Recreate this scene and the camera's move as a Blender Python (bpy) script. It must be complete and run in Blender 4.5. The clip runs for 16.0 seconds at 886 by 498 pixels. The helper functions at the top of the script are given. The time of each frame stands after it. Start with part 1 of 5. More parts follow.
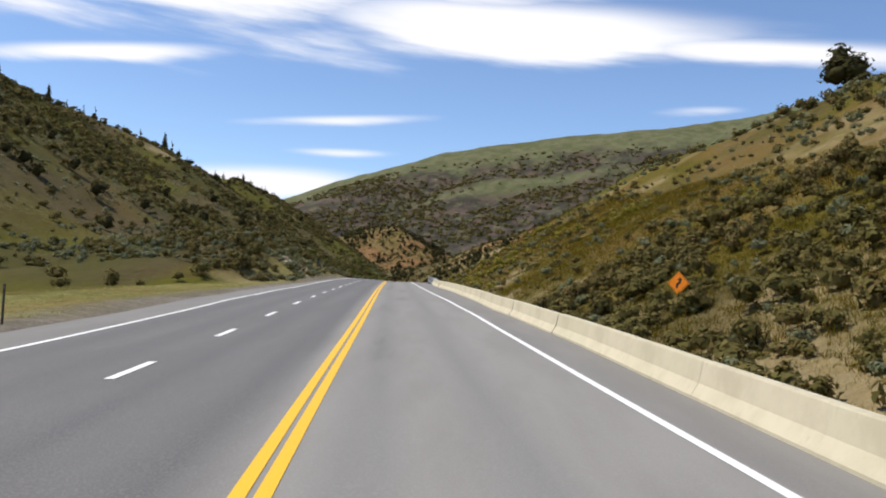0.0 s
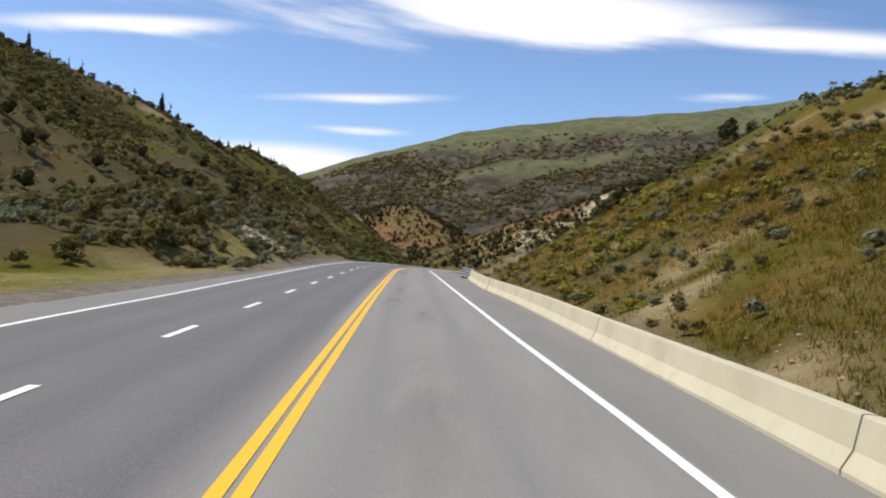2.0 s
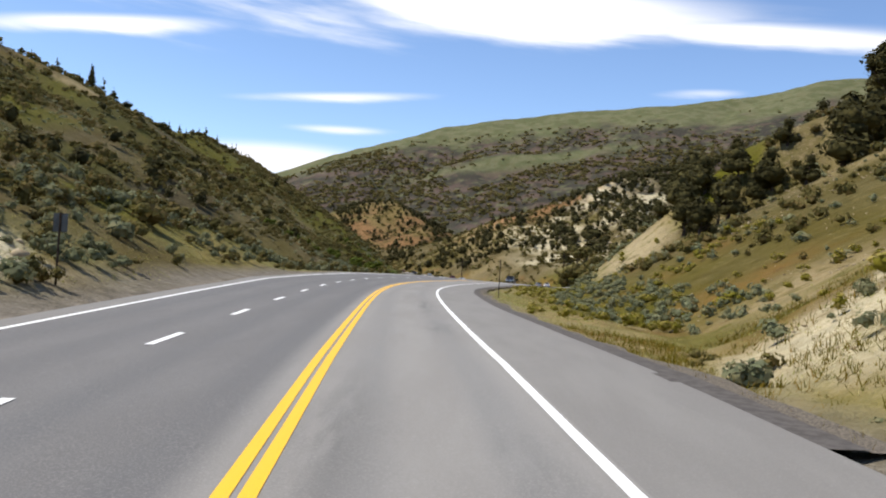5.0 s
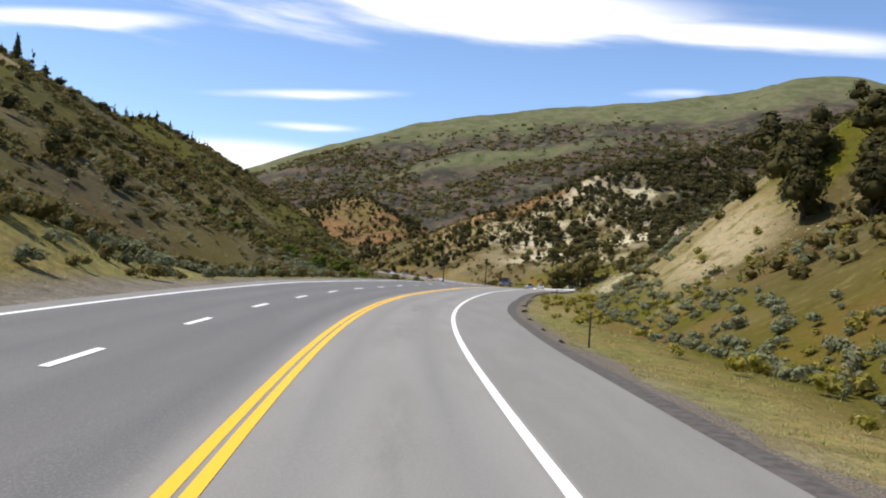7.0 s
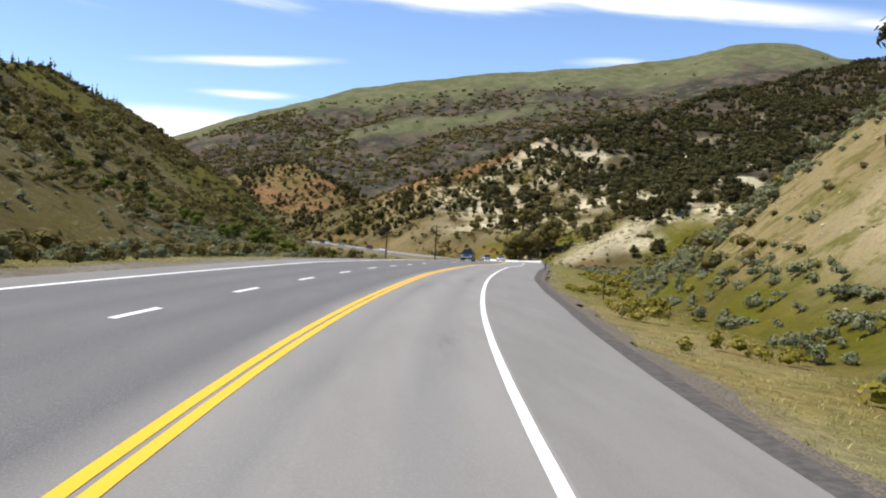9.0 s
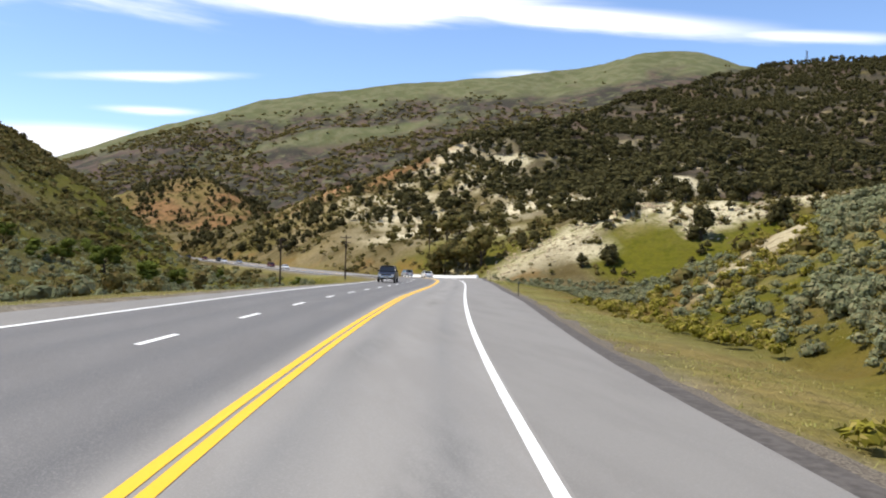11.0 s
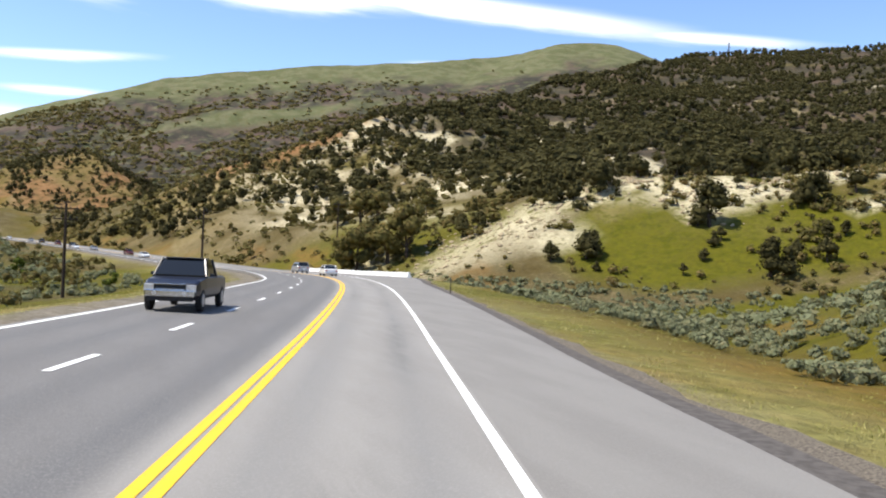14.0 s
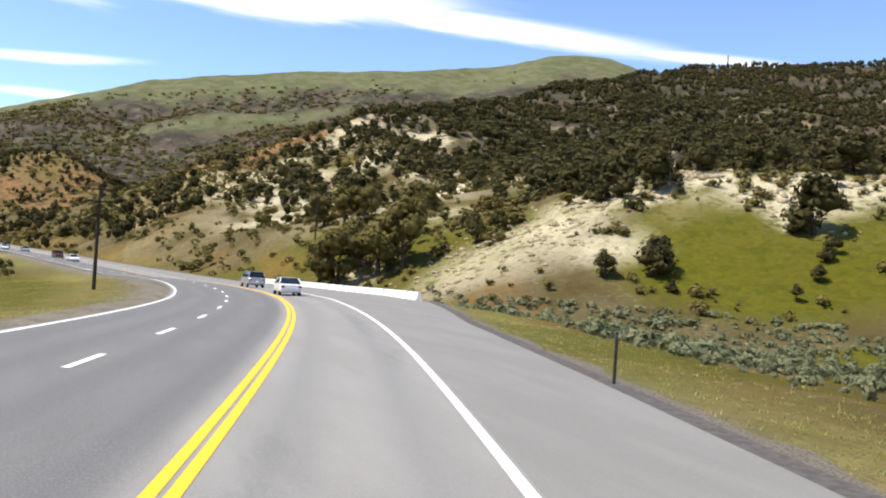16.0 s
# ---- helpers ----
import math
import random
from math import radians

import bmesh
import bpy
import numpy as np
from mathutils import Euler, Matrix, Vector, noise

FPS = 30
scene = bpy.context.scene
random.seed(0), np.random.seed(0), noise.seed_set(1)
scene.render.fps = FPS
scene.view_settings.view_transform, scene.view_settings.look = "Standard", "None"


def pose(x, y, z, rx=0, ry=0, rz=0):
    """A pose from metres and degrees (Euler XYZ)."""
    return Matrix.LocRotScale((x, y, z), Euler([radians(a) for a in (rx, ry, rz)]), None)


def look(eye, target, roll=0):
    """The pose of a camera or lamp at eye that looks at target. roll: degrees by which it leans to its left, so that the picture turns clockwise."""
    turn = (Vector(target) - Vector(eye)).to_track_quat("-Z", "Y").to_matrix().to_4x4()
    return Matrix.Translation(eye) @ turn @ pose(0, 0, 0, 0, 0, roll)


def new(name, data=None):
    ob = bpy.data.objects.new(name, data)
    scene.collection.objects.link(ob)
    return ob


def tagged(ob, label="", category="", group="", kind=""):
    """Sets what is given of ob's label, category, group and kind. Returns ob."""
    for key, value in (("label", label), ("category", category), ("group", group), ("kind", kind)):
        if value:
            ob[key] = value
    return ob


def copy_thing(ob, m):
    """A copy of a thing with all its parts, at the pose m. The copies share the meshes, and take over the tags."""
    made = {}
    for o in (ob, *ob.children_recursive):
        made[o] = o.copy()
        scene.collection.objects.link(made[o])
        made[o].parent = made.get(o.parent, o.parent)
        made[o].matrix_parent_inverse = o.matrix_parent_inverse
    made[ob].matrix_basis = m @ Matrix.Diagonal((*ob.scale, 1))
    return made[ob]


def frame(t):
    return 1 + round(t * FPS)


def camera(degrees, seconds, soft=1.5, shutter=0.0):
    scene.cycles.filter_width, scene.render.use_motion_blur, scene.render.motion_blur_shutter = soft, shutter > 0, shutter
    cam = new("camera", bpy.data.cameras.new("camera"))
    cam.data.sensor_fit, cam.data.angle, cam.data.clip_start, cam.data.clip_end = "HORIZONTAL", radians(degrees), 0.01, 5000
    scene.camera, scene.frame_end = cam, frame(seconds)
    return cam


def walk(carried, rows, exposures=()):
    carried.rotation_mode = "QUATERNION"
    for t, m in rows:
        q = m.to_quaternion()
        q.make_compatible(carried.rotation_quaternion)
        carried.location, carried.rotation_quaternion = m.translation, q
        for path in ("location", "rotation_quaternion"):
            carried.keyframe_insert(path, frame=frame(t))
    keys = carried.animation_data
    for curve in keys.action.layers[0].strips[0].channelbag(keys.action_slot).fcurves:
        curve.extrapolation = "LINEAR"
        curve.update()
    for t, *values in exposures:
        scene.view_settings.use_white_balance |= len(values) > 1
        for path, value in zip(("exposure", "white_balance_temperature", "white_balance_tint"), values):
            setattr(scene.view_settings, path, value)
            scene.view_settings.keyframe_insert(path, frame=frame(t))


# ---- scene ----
# ---- camera and its way ----
FOV = 54.553
cam = camera(FOV, 16.0, soft=2.0, shutter=0.0)


def row(t, x, y, z, yaw, pitch, roll):
    """Seconds, the eye, and yaw to the left, pitch up and lean to the left in degrees."""
    a, b = radians(yaw), radians(pitch)
    return t, look((x, y, z), (x - math.sin(a) * math.cos(b) * 50, y + math.cos(a) * math.cos(b) * 50, z + math.sin(b) * 50), roll)


PATH = [
    row(0, 11.875, -21.593, 2.863, 0.497, 2.221, 2.871),
    row(0.5, 11.123, -11.087, 3.058, -0.233, 1.347, 2.831),
    row(1, 10.557, -0.835, 3.264, 0.965, 1.728, 4.069),
    row(1.5, 9.975, 9.200, 3.467, 1.218, 2.047, 4.366),
    row(2, 9.385, 20.163, 3.765, 1.508, 0.859, 4.460),
    row(2.5, 8.752, 30.392, 3.889, 1.535, 1.613, 3.658),
    row(3, 8.045, 41.044, 4.027, -0.850, 3.367, 3.578),
    row(3.5, 7.362, 51.273, 4.174, -0.012, 3.378, 4.416),
    row(4, 6.570, 62.489, 4.360, 0.602, 1.558, 3.321),
    row(6.5, 3.717, 112.906, 4.709, -0.565, 0.675, 4.756),
    row(7, 3.356, 123.160, 4.709, -1.609, 0.815, 3.813),
    row(7.5, 3.219, 134.261, 4.661, -1.717, 0.023, 4.426),
    row(8, 3.243, 144.689, 4.639, -2.936, -0.713, 3.666),
    row(8.5, 3.395, 154.834, 4.556, -4.402, -1.154, 3.578),
    row(11, 9.015, 208.434, 4.024, -11.357, 0.076, 1.685),
    row(11.5, 11.034, 219.770, 3.920, -13.156, 0.094, 1.960),
    row(12, 12.894, 229.785, 3.797, -15.239, -0.195, 1.469),
    row(12.5, 15.064, 240.512, 3.679, -15.864, -0.506, 2.695),
    row(13, 17.322, 251.245, 3.505, -17.119, -0.485, 2.301),
    row(13.5, 19.749, 262.042, 3.316, -16.022, 0.315, 1.784),
    row(14, 22.043, 272.485, 3.007, -17.197, -0.338, 2.524),
    row(14.5, 24.349, 283.097, 2.707, -17.592, 0.696, 3.103),
    row(15, 26.675, 293.463, 2.526, -16.985, 1.127, 2.893),
    row(15.5, 28.986, 303.782, 2.233, -18.125, 0.660, 1.309),
    row(16, 31.205, 314.463, 2.073, -18.125, 0.513, 3.772),
]
walk(cam, PATH, exposures=[(0.0, -0.08), (2.5, -0.12), (3.5, -0.18), (4.2, 0.08), (7.0, 0.14), (8.7, 0.26), (11.0, 0.34), (11.5, 0.51), (16.0, 0.52)])


# ---- the line of the road ----
# curvature every 15 m, cross fall, crown left of the line, lane width and height at the stations, along the double yellow line
STATIONS = [-50, -20, 0, 8, 16, 24, 32, 42, 52, 60, 100, 140, 180, 220, 260, 300, 340, 380, 420, 460]
CURVATURE = [-0.77, -0.66, -0.5, -0.25, 0.18, 0.3, -0.2, -0.29, -0.13, 0.02, -0.1, -0.57, -1.45, -2.71, -3.64, -3.49, -2.47, -1.43, -1.1, -1.19, -0.59, -0.34, -0.11, 0.3, 0.67, 0.92, 1.9, 3.13, 4, 4.65, 4.8, 4.6, 3.8, 3, 2]
CROSSFALL = [0.0084, 0.0032, -0.0135, -0.0153, -0.0173, -0.0105, -0.0136, -0.0103, -0.0152, -0.013, -0.0197, 0.0018, 0.0361, 0.0415, 0.0144, 0.0107, -0.0133, -0.0333, 0.0187, 0.0187]
CROWN = [-0.0043, -0.0104, -0.0119, -0.0109, -0.0119, -0.012, -0.0145, -0.0153, -0.0161, -0.0154, 0.0019, 0.0459, 0.0232, -0.0013, 0.0035, 0.0141, 0.0159, -0.0013, 0.003, 0.0009]
LANE = [5.0201, 5.5313, 5.0509, 4.9515, 4.7535, 4.6129, 4.5579, 4.3445, 4.1861, 4.1053, 3.4816, 3.749, 4.0463, 3.6929, 3.6695, 3.6564, 3.7169, 3.6281, 3.6046, 3.6028]
HEIGHTS = [0.14, 0.717, 1.093, 1.252, 1.44, 1.595, 1.728, 1.863, 1.999, 2.106, 2.603, 2.447, 2.223, 1.874, 1.201, 0.17, -0.666, -1.62, -2.75, -3.9]
STEP = 3.0
ROAD_S = np.arange(-90, 1500.1, STEP)
_k = np.interp(ROAD_S, np.arange(len(CURVATURE)) * 15.0 - 45, CURVATURE, left=0, right=0.15) * 1e-3
_k[ROAD_S > 700] = -0.2e-3
_h = np.cumsum(_k) * STEP
_h = _h - _h[30] + 0.06281
_px, _py = np.cumsum(-np.sin(_h)) * STEP, np.cumsum(np.cos(_h)) * STEP
ROAD_X, ROAD_Y, ROAD_H = _px - _px[30] + 9.290, _py - _py[30] + -0.075, _h
_fine = np.arange(-120, 1521, 2.0)
_lane = np.convolve(np.interp(_fine, STATIONS, LANE), np.ones(9) / 9, "same")


def lane_edge(s):
    """Offset of the white line beside the traffic lane, which narrows along the cut."""
    return np.interp(s, _fine[8:-8], _lane[8:-8])


def road_z(s, lat):
    """Height of the carriageway, lat metres to the right of the yellow line."""
    lat = np.clip(lat, -12, 8)
    return np.interp(s, STATIONS, HEIGHTS) - np.interp(s, STATIONS, CROSSFALL) * lat - np.interp(s, STATIONS, CROWN) * np.minimum(lat, 0)


def road_point(s, lat, up=0.0):
    x, y, h = np.interp(s, ROAD_S, ROAD_X), np.interp(s, ROAD_S, ROAD_Y), np.interp(s, ROAD_S, ROAD_H)
    return np.stack([x + np.cos(h) * lat, y + np.sin(h) * lat, road_z(s, lat) + up], -1)


def road_coords(x, y):
    """Distance along the road and to its right for places on the plan."""
    x, y = np.ravel(x), np.ravel(y)
    s, lat = np.empty(len(x)), np.empty(len(x))
    for a in range(0, len(x), 20000):
        q = slice(a, a + 20000)
        d = (x[q, None] - ROAD_X[None]) ** 2 + (y[q, None] - ROAD_Y[None]) ** 2
        j = d.argmin(1)
        ox, oy = x[q] - ROAD_X[j], y[q] - ROAD_Y[j]
        ch, sh = np.cos(ROAD_H[j]), np.sin(ROAD_H[j])
        s[q] = ROAD_S[j] - ox * sh + oy * ch
        lat[q] = np.sign(ox * ch + oy * sh) * np.sqrt(d[np.arange(len(j)), j])
    return s, lat


# ---- world, sun, exposure ----
SUN_AZ, SUN_EL = radians(-86), radians(60)     # azimuth from +y towards +x


def make_world():
    w = bpy.data.worlds.new("world")
    scene.world = w
    w.use_nodes = True
    n, l = w.node_tree.nodes, w.node_tree.links
    n.clear()
    sky = n.new("ShaderNodeTexSky")
    sky.sky_type, sky.sun_disc = "NISHITA", False
    sky.sun_elevation, sky.sun_rotation = SUN_EL, SUN_AZ
    sky.altitude, sky.air_density, sky.dust_density, sky.ozone_density = 2000, 1.0, 0.7, 2.6
    tc = n.new("ShaderNodeTexCoord")
    sep = n.new("ShaderNodeSeparateXYZ")
    l.new(tc.outputs["Generated"], sep.inputs[0])

    def m(op, a, b=None, c=None):
        q = n.new("ShaderNodeMath")
        q.operation = op
        for i, v in enumerate((a, b, c)):
            if v is None:
                continue
            if isinstance(v, (int, float)):
                q.inputs[i].default_value = v
            else:
                l.new(v, q.inputs[i])
        return q.outputs[0]

    az = m("ARCTAN2", sep.outputs["X"], sep.outputs["Y"])
    el = m("ARCSINE", sep.outputs["Z"])
    # streaky noise in azimuth and elevation
    com = n.new("ShaderNodeCombineXYZ")
    l.new(m("MULTIPLY", az, 3.0), com.inputs[0])
    l.new(m("ADD", m("MULTIPLY", el, 22.0), m("MULTIPLY", az, 1.6)), com.inputs[1])
    ns = n.new("ShaderNodeTexNoise")
    ns.inputs["Scale"].default_value = 1.3
    ns.inputs["Detail"].default_value = 7
    ns.inputs["Roughness"].default_value = 0.55
    l.new(com.outputs[0], ns.inputs["Vector"])
    fb = m("SUBTRACT", ns.outputs["Fac"], 0.5)
    # cloud banks: azimuth, elevation, half width, half height, slope, weight
    banks = [(-0.42, 0.350, 0.50, 0.082, 0.0, 1.5), (0.06, 0.290, 0.24, 0.032, -0.03, 1.4), (0.36, 0.262, 0.20, 0.016, -0.10, 1.1), (0.60, 0.236, 0.13, 0.008, -0.10, 0.75),
             (-0.40, 0.227, 0.13, 0.011, 0.14, 1.1), (-0.14, 0.179, 0.13, 0.007, 0.09, 0.80), (-0.135, 0.143, 0.07, 0.006, 0.04, 0.70), (-0.23, 0.101, 0.14, 0.02, 0.05, 1.2), (0.285, 0.203, 0.06, 0.007, 0.0, 0.70),
             (-1.6, 0.45, 0.5, 0.10, 0.1, 1.0), (1.9, 0.5, 0.6, 0.12, 0.1, 1.0), (3.0, 0.4, 0.5, 0.1, 0.0, 1.0)]
    total = None
    for a0, e0, wa, we, slope, weight in banks:
        da = m("SUBTRACT", az, a0)
        de = m("SUBTRACT", m("SUBTRACT", el, e0), m("MULTIPLY", da, slope))
        de = m("ADD", de, m("MULTIPLY", fb, we * 1.2))
        r = m("ADD", m("POWER", m("ABSOLUTE", m("DIVIDE", da, wa)), 2.0), m("POWER", m("ABSOLUTE", m("DIVIDE", de, we)), 2.0))
        v = m("MULTIPLY", m("EXPONENT", m("MULTIPLY", r, -1.0)), weight)
        total = v if total is None else m("MAXIMUM", total, v)
    dens = m("ADD", total, m("MULTIPLY", fb, 0.85))
    ramp = n.new("ShaderNodeMapRange")
    ramp.interpolation_type = "SMOOTHSTEP"
    ramp.inputs["From Min"].default_value, ramp.inputs["From Max"].default_value = 0.18, 1.0
    l.new(dens, ramp.inputs["Value"])
    mix = n.new("ShaderNodeMix")
    mix.data_type = "RGBA"
    l.new(ramp.outputs["Result"], mix.inputs["Factor"])
    bal = n.new("ShaderNodeMix")
    bal.data_type, bal.blend_type = "RGBA", "MULTIPLY"
    bal.inputs["Factor"].default_value = 1.0
    l.new(sky.outputs[0], bal.inputs["A"])
    bal.inputs["B"].default_value = SKY_TINT
    l.new(bal.outputs["Result"], mix.inputs["A"])
    mix.inputs["B"].default_value = CLOUD
    bg = n.new("ShaderNodeBackground")
    bg.inputs["Strength"].default_value = SKY_STRENGTH
    l.new(mix.outputs["Result"], bg.inputs["Color"])
    out = n.new("ShaderNodeOutputWorld")
    l.new(bg.outputs[0], out.inputs["Surface"])


SKY_STRENGTH = 0.15
SKY_TINT = (1.08, 1.10, 1.16, 1)
CLOUD = (7.3, 7.3, 7.6, 1)
make_world()
sun_data = bpy.data.lights.new("sun", "SUN")
sun_data.energy, sun_data.angle, sun_data.color = 4.8, radians(0.53), (1.0, 0.93, 0.81)
sun = new("sun", sun_data)
sun.matrix_world = look((math.sin(SUN_AZ) * math.cos(SUN_EL) * 900, math.cos(SUN_AZ) * math.cos(SUN_EL) * 900, math.sin(SUN_EL) * 900), (0, 0, 0))


# ---- materials ----
class Nodes:
    """Short forms for building a node material."""

    def __init__(self, name):
        self.mat = bpy.data.materials.new(name)
        self.mat.use_nodes = True
        self.n, self.l = self.mat.node_tree.nodes, self.mat.node_tree.links
        self.bsdf = self.n["Principled BSDF"]
        self.tc = self.n.new("ShaderNodeTexCoord")
        self.coord = self.tc.outputs["Object"]

    def put(self, value, socket):
        if isinstance(value, (int, float, tuple)):
            socket.default_value = value
        else:
            self.l.new(value, socket)

    def noise(self, scale, detail=4, rough=0.55, stretch=None, coord=None):
        q = self.n.new("ShaderNodeTexNoise")
        q.inputs["Scale"].default_value, q.inputs["Detail"].default_value, q.inputs["Roughness"].default_value = scale, detail, rough
        v = coord or self.coord
        if stretch:
            mp = self.n.new("ShaderNodeMapping")
            mp.inputs["Scale"].default_value = stretch
            self.l.new(v, mp.inputs["Vector"])
            v = mp.outputs[0]
        self.l.new(v, q.inputs["Vector"])
        return q.outputs["Fac"]

    def attr(self, name):
        q = self.n.new("ShaderNodeAttribute")
        q.attribute_name = name
        return q.outputs["Fac"]

    def math(self, op, a, b=0.0):
        q = self.n.new("ShaderNodeMath")
        q.operation = op
        self.put(a, q.inputs[0]), self.put(b, q.inputs[1])
        return q.outputs[0]

    def ramp(self, v, lo, hi, a=0.0, b=1.0):
        q = self.n.new("ShaderNodeMapRange")
        q.interpolation_type = "SMOOTHSTEP"
        self.put(v, q.inputs["Value"])
        for key, x in (("From Min", lo), ("From Max", hi), ("To Min", a), ("To Max", b)):
            q.inputs[key].default_value = x
        return q.outputs["Result"]

    def mix(self, f, a, b, blend="MIX"):
        q = self.n.new("ShaderNodeMix")
        q.data_type, q.blend_type = "RGBA", blend
        self.put(f, q.inputs["Factor"])
        self.put(a if not isinstance(a, tuple) or len(a) == 4 else (*a, 1), q.inputs["A"])
        self.put(b if not isinstance(b, tuple) or len(b) == 4 else (*b, 1), q.inputs["B"])
        return q.outputs["Result"]

    def bump(self, height, strength=0.5, distance=0.05):
        q = self.n.new("ShaderNodeBump")
        q.inputs["Strength"].default_value, q.inputs["Distance"].default_value = strength, distance
        self.l.new(height, q.inputs["Height"])
        self.l.new(q.outputs[0], self.bsdf.inputs["Normal"])

    def random(self):
        return self.n.new("ShaderNodeObjectInfo").outputs["Random"]

    def island(self):
        return self.n.new("ShaderNodeNewGeometry").outputs["Random Per Island"]

    def done(self, color, rough=0.8, metal=0.0, spec=0.3):
        self.put(color if not isinstance(color, tuple) or len(color) == 4 else (*color, 1), self.bsdf.inputs["Base Color"])
        self.put(rough, self.bsdf.inputs["Roughness"])
        self.put(metal, self.bsdf.inputs["Metallic"])
        self.bsdf.inputs["Specular IOR Level"].default_value = spec
        return self.mat


def mat_ground():
    k = Nodes("hillside")
    big, mid, fine = k.noise(0.018, 5), k.noise(0.11, 5, 0.62), k.noise(1.1, 6, 0.68)
    tuft, grit = k.noise(0.42, 6, 0.7), k.noise(6.0, 4, 0.7)
    olive, green, straw = (0.105, 0.078, 0.026), (0.125, 0.105, 0.020), (0.36, 0.275, 0.105)
    tan, cream, red, sage = (0.33, 0.25, 0.125), (0.82, 0.74, 0.52), (0.42, 0.175, 0.072), (0.13, 0.108, 0.050)
    c = k.mix(k.ramp(mid, 0.35, 0.65), olive, sage)
    c = k.mix(k.ramp(big, 0.45, 0.62, 0, 0.8), c, green)
    c = k.mix(k.math("MULTIPLY", k.ramp(fine, 0.50, 0.64), k.ramp(mid, 0.40, 0.6, 0.15, 0.9)), c, tan)
    c = k.mix(k.math("MULTIPLY", k.attr("grass"), k.ramp(tuft, 0.3, 0.6, 0.55, 1.0)), c, k.mix(k.ramp(fine, 0.35, 0.65), (0.085, 0.074, 0.004), (0.170, 0.136, 0.010)))
    c = k.mix(k.math("MULTIPLY", k.attr("meadow"), k.ramp(mid, 0.2, 0.5, 0.8, 1.0)), c, k.mix(k.ramp(tuft, 0.35, 0.65), (0.090, 0.092, 0.004), (0.150, 0.140, 0.010)))
    c = k.mix(k.math("MULTIPLY", k.attr("straw"), k.ramp(tuft, 0.3, 0.6, 0.4, 1.0)), c, k.mix(k.ramp(mid, 0.4, 0.6), straw, (0.30, 0.28, 0.10)))
    c = k.mix(k.math("MULTIPLY", k.attr("orange"), k.ramp(tuft, 0.35, 0.6, 0.3, 1.0)), c, (0.27, 0.15, 0.045))
    c = k.mix(k.math("MULTIPLY", k.attr("soil"), k.ramp(tuft, 0.38, 0.56, 0.25, 1.0)), c, k.mix(k.ramp(fine, 0.35, 0.65), tan, (0.50, 0.40, 0.22)))
    c = k.mix(k.math("MULTIPLY", k.attr("red"), k.ramp(mid, 0.4, 0.55, 0.3, 0.95)), c, k.mix(k.ramp(big, 0.4, 0.6), red, (0.30, 0.19, 0.085)))
    c = k.mix(k.math("MULTIPLY", k.attr("rock"), k.ramp(tuft, 0.36, 0.52, 0.15, 1.0)), c, k.mix(k.ramp(grit, 0.35, 0.65), cream, k.mix(k.ramp(fine, 0.4, 0.6), (0.50, 0.43, 0.26), (0.72, 0.64, 0.42))))
    # grey-green upland grass, with some distance haze mixed into its colour
    c = k.mix(k.math("MULTIPLY", k.attr("upland"), k.ramp(mid, 0.3, 0.6, 0.6, 1.0)), c, k.mix(k.ramp(k.noise(0.03, 5), 0.4, 0.6), (0.112, 0.128, 0.058), (0.168, 0.170, 0.092)))
    c = k.mix(k.math("MULTIPLY", k.attr("heath_dark"), k.ramp(k.noise(0.035, 6, 0.7), 0.36, 0.50, 0.15, 1.0)), c, k.mix(k.ramp(k.noise(0.02, 4), 0.45, 0.6), (0.046, 0.042, 0.034), (0.112, 0.078, 0.064)))
    c = k.mix(k.math("MULTIPLY", k.attr("gravel"), 1.0), c, k.mix(k.ramp(grit, 0.35, 0.65), (0.20, 0.175, 0.14), (0.30, 0.265, 0.21)))
    c = k.mix(k.ramp(fine, 0.3, 0.7, 0.0, 0.4), c, (0.035, 0.030, 0.013), "MIX")
    c = k.mix(k.ramp(tuft, 0.46, 0.70, 0.0, 0.42), c, k.mix(1.0, c, (0.35, 0.33, 0.28, 1), "MULTIPLY"))
    k.bump(k.math("ADD", fine, k.math("ADD", k.math("MULTIPLY", grit, 0.3), tuft)), 0.9, 0.4)
    return k.done(c, 0.95, 0, 0.1)


def mat_asphalt(name, base, spread=0.018):
    k = Nodes(name)
    lane = k.attr("wear")
    grit, blot = k.noise(35, 3, 0.7), k.noise(0.9, 5, 0.6, stretch=(1, 0.16, 1))
    b = base
    c = k.mix(k.ramp(blot, 0.35, 0.65), (b, b * 0.95, b * 0.88), (b + spread, (b + spread) * 0.955, (b + spread) * 0.885))
    c = k.mix(k.math("MULTIPLY", lane, k.ramp(blot, 0.3, 0.7, 0.35, 0.8)), c, (b * 0.78, b * 0.77, b * 0.75))
    c = k.mix(k.attr("old"), c, k.mix(1.0, c, (0.59, 0.60, 0.63, 1), "MULTIPLY"))
    c = k.mix(k.math("MULTIPLY", k.attr("patch"), k.ramp(k.noise(2.6, 4, 0.6, stretch=(1, 0.14, 1)), 0.3, 0.62)), c, (b * 0.45, b * 0.44, b * 0.42))
    c = k.mix(k.ramp(grit, 0.45, 0.75, 0, 0.35), c, (b * 1.7, b * 1.66, b * 1.55))
    k.bump(grit, 0.35, 0.01)
    return k.done(c, 0.85, 0, 0.25)


def mat_paint(name, color, worn):
    k = Nodes(name)
    w = k.noise(14, 5, 0.7)
    c = k.mix(k.ramp(w, 0.56, 0.74, 0, 0.6), color, worn)
    return k.done(c, 0.6, 0, 0.3)


